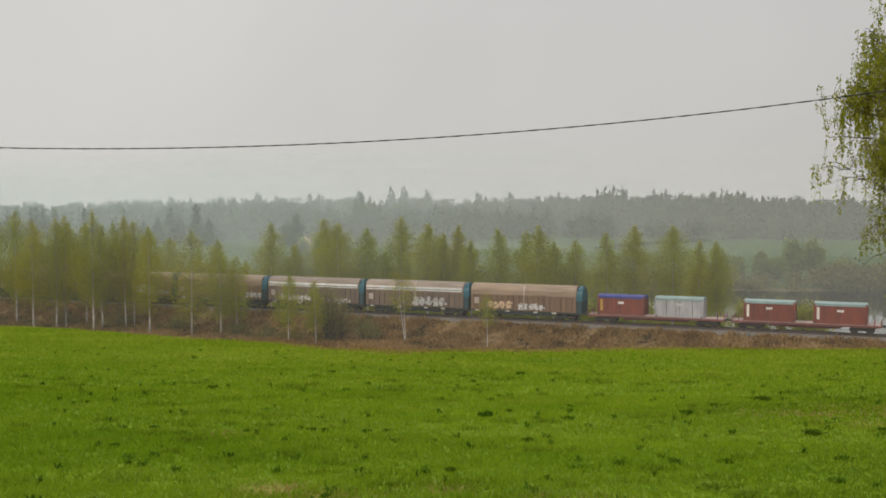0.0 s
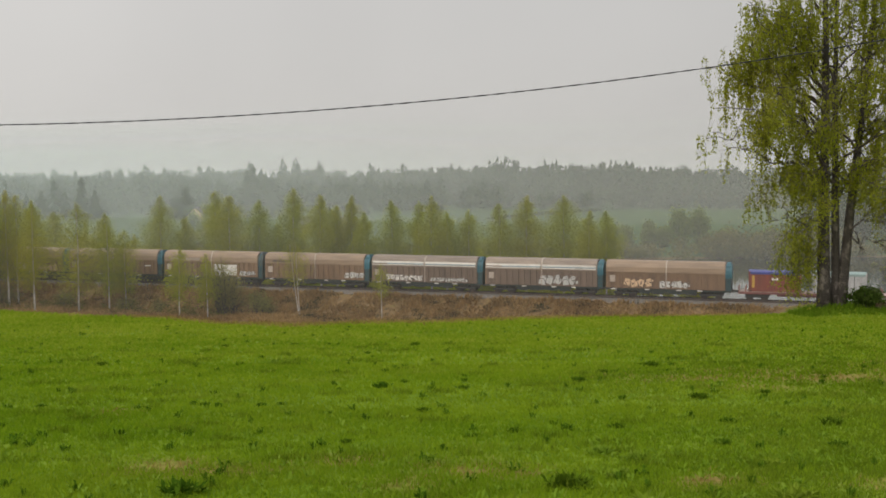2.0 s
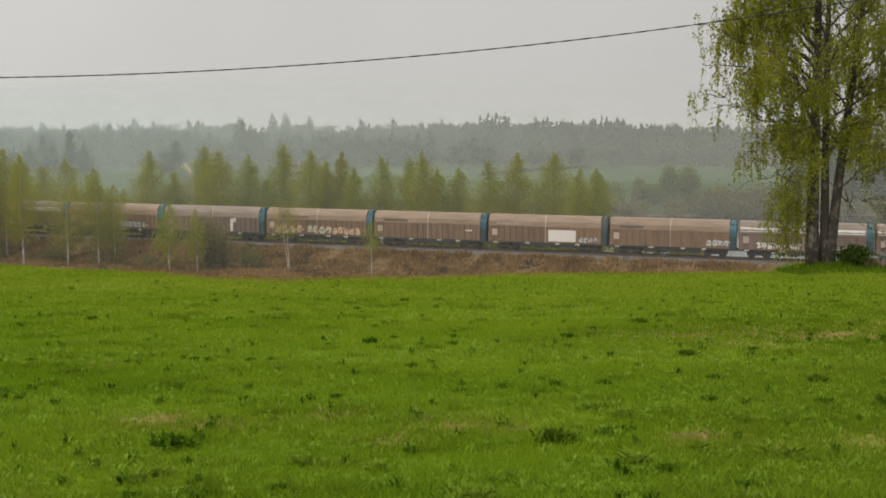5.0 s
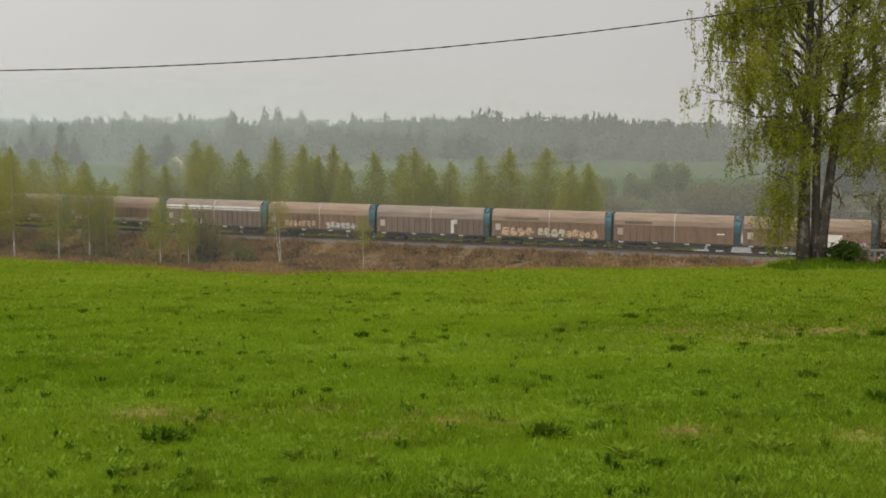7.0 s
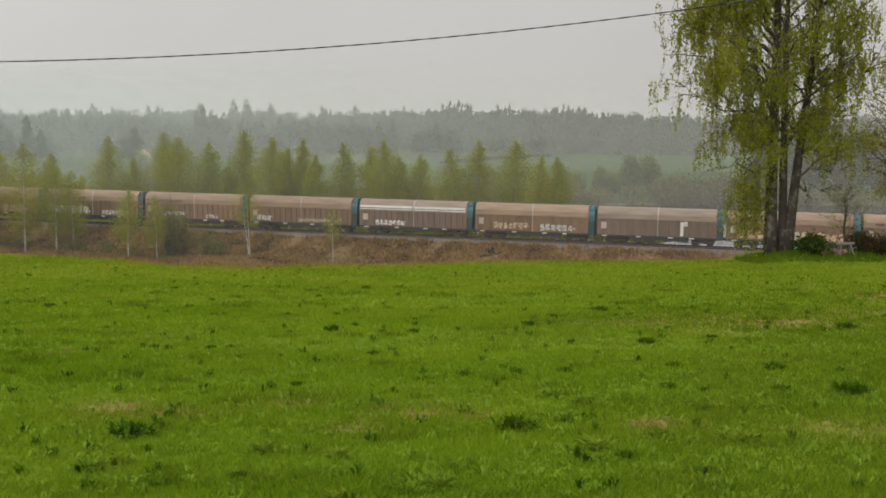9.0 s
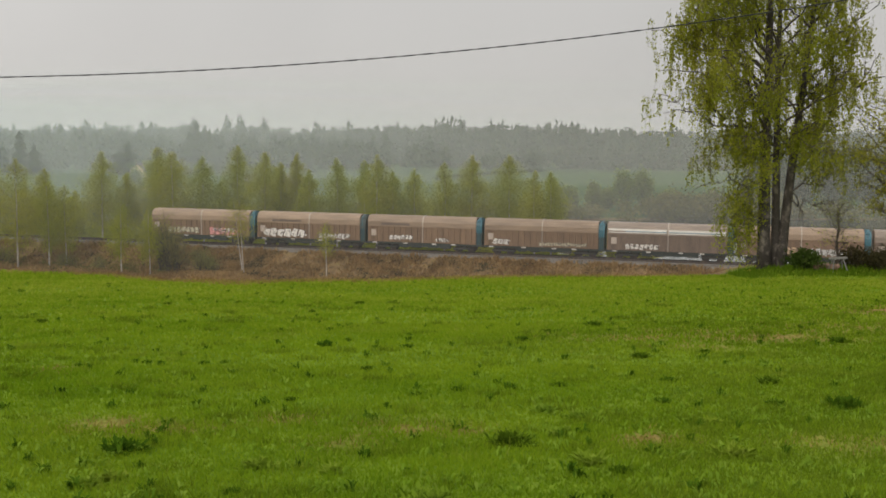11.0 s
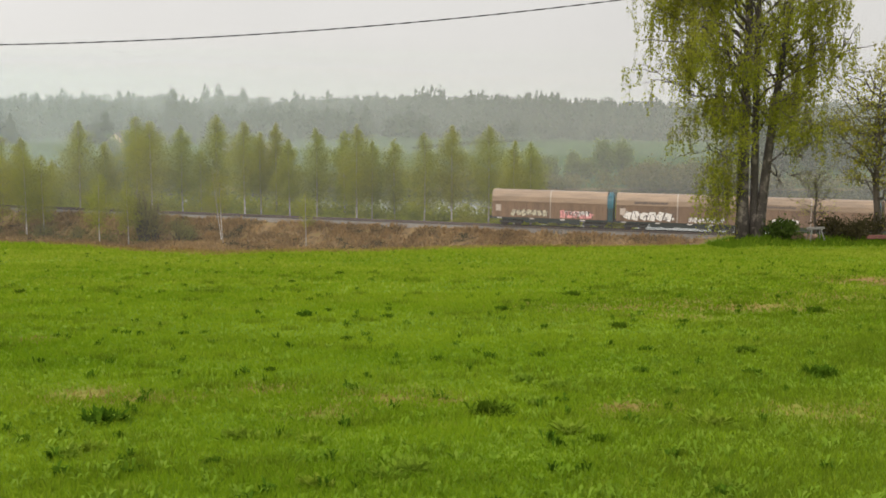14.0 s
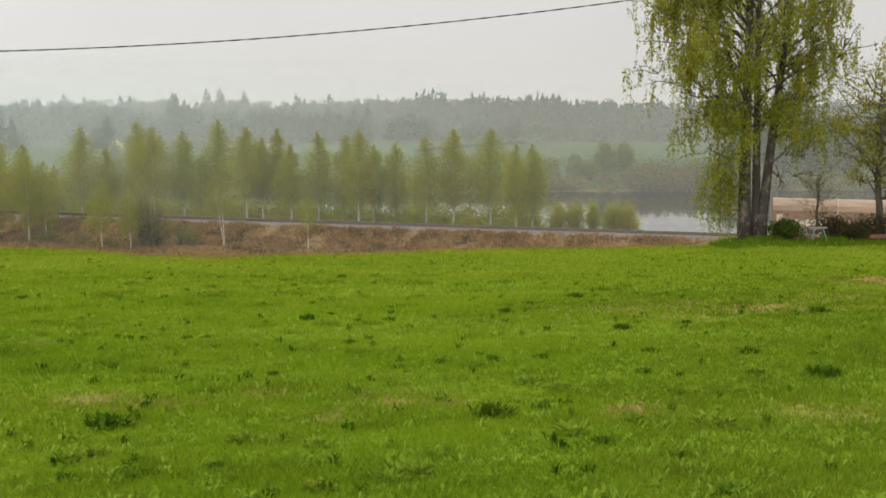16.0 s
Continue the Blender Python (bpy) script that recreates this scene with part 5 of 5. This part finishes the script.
def spruce_tree(h, w, rng):
    root = new("spruce_tree")
    part("trunk", Mesh().tube([(0, 0, -0.5), (0, 0, h * 0.97)], [0.02 * h, 0.02], 7), M["limb_bark"], root)
    n = 760
    f = rng.uniform(0.05, 1.0, n) ** 0.85
    a = rng.uniform(0, 2 * math.pi, n)
    r = w * (1 - f) ** 0.6 * rng.uniform(0.4, 1.15, n) * (0.75 + 0.25 * np.sin(f * h * 2.1)) + 0.1
    c = np.stack([np.cos(a) * r * 0.1, np.sin(a) * r * 0.1, h * f + 0.1 * r], 1)
    tip = np.stack([np.cos(a) * r, np.sin(a) * r, h * f - r * 0.3], 1)
    side = np.stack([-np.sin(a), np.cos(a), 0 * a], 1) * (0.12 + r * 0.26)[:, None]
    part("needles", raw_mesh("needles", np.stack([c, tip * 0.7 + c * 0.3 + side, tip, tip * 0.7 + c * 0.3 - side], 1).reshape(-1, 3), 4, M["far_wood"]), None, root)
    return tagged(root, "dark spruce standing above the farm in haze", "tree", "spruces beyond the lake")


for b, y, h, w in ((-18.8, 368, 14.4, 3.4), (-18.2, 371, 9.5, 3.0), (-14.3, 369, 10.4, 3.4), (-13.9, 367, 11.4, 3.8), (-13.1, 371, 7.8, 2.8), (-11.05, 367, 15.6, 3.4),
                   (-10.75, 369, 17.2, 3.6), (-9.9, 369, 10.4, 3.2), (-8.9, 371, 8.4, 2.8), (-5.4, 372, 9.2, 2.8), (-20.6, 372, 9.4, 3.2)):
    x, yy = bearing(b, y + 13)
    put(spruce_tree(h * 1.03, w * 1.55, rng), x, yy, rng.uniform(0, 360))


def house(name, lx, ly, wall_h, roof_h, wall, label):
    root = new(name)
    part("wall", Mesh().box(-lx, lx, -ly, ly, -0.5, wall_h), M[wall], root)
    gable = Mesh().extrude([(-ly - 0.4, wall_h - 0.1), (0, wall_h + roof_h), (ly + 0.4, wall_h - 0.1), (0, wall_h + roof_h - 0.3)], -lx - 0.4, lx + 0.4)
    part("roof", gable, M["brick_roof"], root)
    for sx in (-1, 1):
        m = Mesh()
        a, b = sorted((sx * lx, sx * (lx - 0.2)))
        m.extrude([(-ly, wall_h), (0, wall_h + roof_h - 0.3), (ly, wall_h)], a, b)
        part("gable", m, M[wall], root)
    for k in range(3):
        x = -lx + 2 * lx * (k + 0.5) / 3
        w = part("window", Mesh().box(x - 0.6, x + 0.6, -ly - 0.06, -ly + 0.02, 1.0, 2.3), M["house_white"], root)
        part("pane", Mesh().box(x - 0.5, x + 0.5, -ly - 0.075, -ly - 0.062, 1.1, 2.2), M["glass"], w)
    return tagged(root, label, "house")


cs = []
for k in range(260):
    t = rng.uniform(0, 1)
    x, y = bearing(1.0 + 5.2 * t, 366 + 34 * t + rng.normal(0, 0.6))
    cs.append(rng.normal(0, 1, (16, 3)) * np.array([0.7, 0.4, 0.28]) + np.array([x, y, ground_z(x, y) + 0.4]))
cs = np.concatenate(cs)
tagged(new("field_hedge", flecks("field_hedge", cs, rng.uniform(0.3, 0.6, len(cs)), M["far_wood"], rng)), "thin dark hedge line across the far pasture", "hedge", kind="stuff")

x, y = bearing(-13.35, 318)
put(house("farmhouse", 2.4, 3.0, 6.4, 2.6, "house_wall", "pale yellow wooden farmhouse half hidden behind trees"), x, y, 72, size=0.85)
x, y = bearing(-7.3, 330)
put(house("barn", 6.5, 3.4, 2.4, 1.8, "post", "long low grey farm building on the pasture"), x, y, 0)

# ---------------------------------------------------------------- wet haze in the valley, imitated by flat sheets
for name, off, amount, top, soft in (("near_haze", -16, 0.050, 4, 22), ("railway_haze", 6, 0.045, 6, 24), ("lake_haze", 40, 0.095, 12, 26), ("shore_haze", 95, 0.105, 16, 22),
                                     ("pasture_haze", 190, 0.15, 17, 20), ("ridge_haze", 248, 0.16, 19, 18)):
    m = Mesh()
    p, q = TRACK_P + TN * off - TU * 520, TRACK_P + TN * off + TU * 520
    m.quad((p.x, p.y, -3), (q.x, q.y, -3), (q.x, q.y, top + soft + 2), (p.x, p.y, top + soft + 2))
    tagged(new(name, m.mesh(name, haze(name, amount, top, soft))), "thin flat sheet imitating grey drizzle haze over the valley", "haze", kind="stuff")


# ---------------------------------------------------------------- meadow
def grass_blades():
    rng = np.random.default_rng(5)
    xs, ys, hs = [], [], []
    for y0, y1, dens in ((6.5, 10, 900), (10, 14, 620), (14, 20, 380), (20, 30, 190), (30, 44, 95), (44, 64, 55)):
        area = 0.5 * (y1 * y1 - y0 * y0) * 1.07 + 2 * (y1 - y0)
        n = int(area * dens)
        y = np.sqrt(rng.uniform(y0 * y0, y1 * y1, n))
        x = (rng.uniform(-0.60, 0.47, n)) * y + rng.normal(0, 0.3, n)
        xs.append(x), ys.append(y), hs.append(rng.uniform(0.5, 1.0, n) * np.interp(y, [8, 60], [0.085, 0.11]))
    # the long tongue of meadow that runs out past the slim birches
    n = 30000
    y = rng.uniform(60, 125, n)
    x = -rng.uniform(0.30, 0.60, n) * y
    xs.append(x), ys.append(y), hs.append(rng.uniform(0.12, 0.22, n))
    x, y, h = np.concatenate(xs), np.concatenate(ys), np.concatenate(hs)
    bare = np.zeros(len(x))
    for px, py, rx, ry, k in SOIL:
        bare = np.maximum(bare, k * np.exp(-1.2 * (((x - px) / rx) ** 2 + ((y - py) / ry) ** 2)))
    bare = bare * (0.75 + 0.5 * swell(x, y, 2.3, 4.0))
    inside = y < field_edge(x, y) + 3
    roll = rng.uniform(0, 1, len(x))
    # more pale blades with distance, standing in for the glancing view
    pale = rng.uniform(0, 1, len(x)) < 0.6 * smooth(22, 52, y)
    # more dark blades towards the right: the weaker light there put into colour
    dimmed = ~pale & (rng.uniform(0, 1, len(x)) < 0.62 * (1 - 0.8 * smooth(24, 48, y)) * smooth(0.02, 0.34, x / y + 0.05 * swell(x, y, 0.3, 2.0)))
    sets = (("meadow_grass", "grass", inside & (roll > bare) & ~pale & ~dimmed, "short fresh green meadow grass"),
            ("coarse_grass", "bank_grass", inside & (roll > bare) & dimmed, "meadow grass darker towards the right, weaker light put into its colour"),
            ("distant_grass", "view_paled_grass", inside & (roll > bare) & pale, "meadow grass towards the far edge, paleness of the glancing view in its colour"),
            ("withered_grass", "straw", inside & (roll < bare * 0.9) & (roll > bare * 0.68), "thin straw-coloured grass on bare patches"))
    n = 7000
    fb = rng.uniform(-29, 14, n)
    fy = np.full(n, 60.0)
    for _ in range(12):
        fy = field_edge(fy * np.tan(np.radians(fb)), fy)
    fy = fy + rng.normal(1.4, 0.8, n)
    blade_mesh("fringe_grass", "straw", fy * np.tan(np.radians(fb)), fy, rng.uniform(0.06, 0.2, n), "pale withered grass along the meadow's edge", rng)
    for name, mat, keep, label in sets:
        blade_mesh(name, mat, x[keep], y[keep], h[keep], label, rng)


def blade_mesh(name, mat, x, y, h, label, rng):
    h = h * (1 + 0.12 * swell(x, y, 1.1, 7.0))
    n = len(x)
    z = height(x, y)
    per = 2
    a = rng.uniform(0, math.pi, (n, per))
    wd = np.interp(y, [8, 20, 60], [0.0065, 0.013, 0.05])[:, None] * rng.uniform(0.7, 1.4, (n, per))
    px = x[:, None] + rng.normal(0, 0.02, (n, per))
    py = y[:, None] + rng.normal(0, 0.02, (n, per))
    hh = h[:, None] * rng.uniform(0.6, 1.2, (n, per))
    lx, ly = rng.normal(0, 0.45, (n, per)) * hh, rng.normal(0, 0.45, (n, per)) * hh
    zz = np.broadcast_to(z[:, None], (n, per)) - 0.01
    b0 = np.stack([px - np.cos(a) * wd, py - np.sin(a) * wd, zz], -1)
    b1 = np.stack([px + np.cos(a) * wd, py + np.sin(a) * wd, zz], -1)
    tp = np.stack([px + lx, py + ly, zz + hh], -1)
    v = np.stack([b0, b1, tp], 2).reshape(-1, 3)
    tagged(new(name, raw_mesh(name, v, 3, M[mat])), label, "grass", kind="stuff")


grass_blades()


def weed_mesh(name, w, h, n, mat, rng):
    """A rosette of broad pointed leaves."""
    vs = []
    for k in range(n):
        a, r = rng.uniform(0, 2 * math.pi), rng.uniform(0.25, 1.0) * w / 2
        d = np.array([math.cos(a), math.sin(a), 0.0])
        sd = np.array([-d[1], d[0], 0.0]) * w * rng.uniform(0.022, 0.06)
        p0 = d * r * 0.12 + np.append(rng.normal(0, w * 0.17, 2), 0.0)
        p2 = p0 + d * r * 0.8 + np.array([0, 0, h * rng.uniform(0.25, 1.0) * (1.25 - 1.2 * r / w)])
        p1 = (p0 + p2) / 2 + np.array([0, 0, h * 0.16])
        vs += [p0, p1 + sd, p2, p1 - sd]
    return raw_mesh(name, np.array(vs), 4, M[mat])


WEEDS = ((-1.94, 38.27), (-1.92, 23.77), (-0.21, 23.41), (-2.51, 19.56), (-3.86, 20.61), (-3.5, 20.7), (2.31, 25.01), (4.54, 29.31), (5.1, 28.1), (4.21, 21.4),
         (5.72, 22.44), (9.32, 24.99), (5.6, 17.96), (5.84, 15.31), (-0.03, 16.72), (0.61, 17.2), (1.04, 12.65), (-3.18, 12.26), (3.5, 16.1), (-3.7, 26.0),
         (-4.96, 30.26), (-9.82, 30.0), (-16.1, 46.8), (-14.22, 53.13), (-8.41, 38.71), (-3.21, 34.68), (-4.99, 39.38), (3.15, 41.61), (-1.53, 25.05), (3.1, 27.32),
         (9.69, 37.08), (13.46, 37.39), (-8.0, 20.9), (-4.96, 20.89), (-1.7, 10.3), (2.0, 11.0), (-1.8, 16.1), (4.08, 18.36), (-11.5, 25.7), (-7.5, 17.8),
         (-6.17, 39.52), (5.69, 29.76), (7.07, 29.91), (4.99, 15.59), (6.27, 39.01), (8.24, 39.08), (-0.88, 19.89), (2.24, 17.73), (1.25, 12.45), (-4.6, 29.9))
BOLD = {1: 1.0, 7: 1.1, 16: 1.25, 17: 1.2, 9: 0.9, 12: 0.9, 13: 1.2, 11: 1.1, 6: 0.9, 21: 0.9, 0: 0.9}
rng = np.random.default_rng(17)
weed_kinds = [weed_mesh("weed_tuft", 0.40, 0.145, 150, "weed", rng) for _ in range(5)]
for i, (x, y) in enumerate(WEEDS):
    k = BOLD.get(i, rng.uniform(0.4, 0.72))
    o = new("weed_tuft", weed_kinds[i % 5])
    o.matrix_basis = pose(x * 0.985, y * 0.985, ground_z(x * 0.985, y * 0.985), 0, 0, rng.uniform(0, 360)) @ Matrix.Scale(k, 4)
    tagged(o, "dark green broad-leaved weed tuft in the grass", "weed", "weed tufts in the meadow")
# pale weeds, their colour also standing in for highlights on leaves
pale_kinds = [weed_mesh("pale_weed", 0.42, 0.13, 80, "weed_pale", rng) for _ in range(3)]
for i, (x, y) in enumerate(((1.76, 13.37), (-2.92, 10.7), (-0.1, 9.55), (3.6, 13.8), (2.69, 9.05), (-4.96, 30.5), (2.09, 14.5), (1.67, 14.96), (-3.1, 10.5), (-5.3, 30.1), (-0.7, 9.22), (1.73, 11.33), (3.3, 11.67), (-1.58, 11.25), (-0.83, 11.02), (1.6, 13.1), (0.1, 9.7))):
    o = new("pale_weed", pale_kinds[i % 3])
    o.matrix_basis = pose(x, y, ground_z(x, y), 0, 0, rng.uniform(0, 360)) @ Matrix.Scale(rng.uniform(0.7, 1.2), 4)
    tagged(o, "pale green dandelion-like weed in the grass, leaf highlights put into its colour", "weed", "pale weeds in the meadow")
# countless smaller weeds
vs = []
for k in range(300):
    y = 8 + 46 * rng.uniform(0, 1) ** 1.25
    x = rng.uniform(-0.5, 0.44) * y
    z, w = ground_z(x, y), rng.uniform(0.08, 0.19)
    for j in range(12):
        a = rng.uniform(0, 2 * math.pi)
        d = np.array([math.cos(a), math.sin(a), 0])
        sd = np.array([-d[1], d[0], 0]) * w * 0.10
        p0 = np.array([x, y, z]) + np.append(rng.normal(0, w * 0.2, 2), 0)
        p2 = p0 + d * w * 0.5 + np.array([0, 0, rng.uniform(0.03, 0.13)])
        p1 = (p0 + p2) / 2 + np.array([0, 0, 0.04])
        vs += [p0, p1 + sd, p2, p1 - sd]
tagged(new("small_weeds", raw_mesh("small_weeds", np.array(vs), 4, M["weed"])), "scattered small dark weeds through the grass", "weeds", kind="stuff")

vs = []
for k in range(620):
    y = 8.2 + 16 * rng.uniform(0, 1) ** 1.4
    x = rng.uniform(-0.5, 0.44) * y
    z, w = ground_z(x, y), rng.uniform(0.05, 0.12)
    for j in range(7):
        a = rng.uniform(0, 2 * math.pi)
        d = np.array([math.cos(a), math.sin(a), 0])
        sd = np.array([-d[1], d[0], 0]) * w * 0.16
        p0 = np.array([x, y, z + 0.03]) + np.append(rng.normal(0, w * 0.5, 2), 0)
        p2 = p0 + d * w * 0.7 + np.array([0, 0, rng.uniform(0.02, 0.09)])
        p1 = (p0 + p2) / 2 + np.array([0, 0, 0.025])
        vs += [p0, p1 + sd, p2, p1 - sd]
tagged(new("pale_herbs", raw_mesh("pale_herbs", np.array(vs), 4, M["weed_pale"])), "small pale-leaved herbs low in the grass", "herbs", kind="stuff")

# ranker clumps that stand up out of the short grass
for name, mat, count, tall, label in (("rank_grass", "bank_grass", 230, 0.15, "darker clumps of longer grass in the meadow"),
                                      ("bright_clumps", "weed_pale", 110, 0.12, "light green clumps of leafy grass in the meadow")):
    cy = 8.0 + 30 * rng.uniform(0, 1, count) ** 1.3
    cx = rng.uniform(-0.55, 0.45, count) * cy
    per = 46
    r = np.repeat(rng.uniform(0.08, 0.24, count), per)
    bx = np.repeat(cx, per) + rng.normal(0, 1, count * per) * r * 1.3
    by = np.repeat(cy, per) + rng.normal(0, 1, count * per) * r * 0.8
    blade_mesh(name, mat, bx, by, rng.uniform(0.35, 1.0, count * per) * tall, label, rng)

# long grass on the bank under the birches
n = 9000
x, y = rng.uniform(17.2, 35, n), rng.uniform(59.3, 63.5, n)
z, h, a = height(x, y), rng.uniform(0.12, 0.4, n), rng.uniform(0, math.pi, n)
d = np.stack([np.cos(a), np.sin(a), 0 * a], 1) * 0.035
p = np.stack([x, y, z - 0.02], 1)
v = np.stack([p - d, p + d, p + np.stack([rng.normal(0, 0.08, n), rng.normal(0, 0.08, n), h], 1)], 1).reshape(-1, 3)
tagged(new("bank_grass", raw_mesh("bank_grass", v, 3, M["bank_grass"])), "longer rank grass on the bank under the birches", "grass", kind="stuff")

# ---------------------------------------------------------------- overhead cable: two insulated wires twisted together
cable = new("overhead_cable")
for k in (0, 1):
    pts = []
    for i in range(900):
        x = -32 + 64 * i / 899
        ph = x * 2 * math.pi / 0.55 + k * math.pi
        pts.append((x, 17 + 0.0055 * math.cos(ph), 20.926 + 0.093 * x + 0.0060 * x * x + 0.0055 * math.sin(ph)))
    part("wire", Mesh().tube(pts, [0.0058] * 900, 5), M["cable"], cable)
tagged(cable, "black twisted overhead power cable sagging across the view", "cable")

motions()
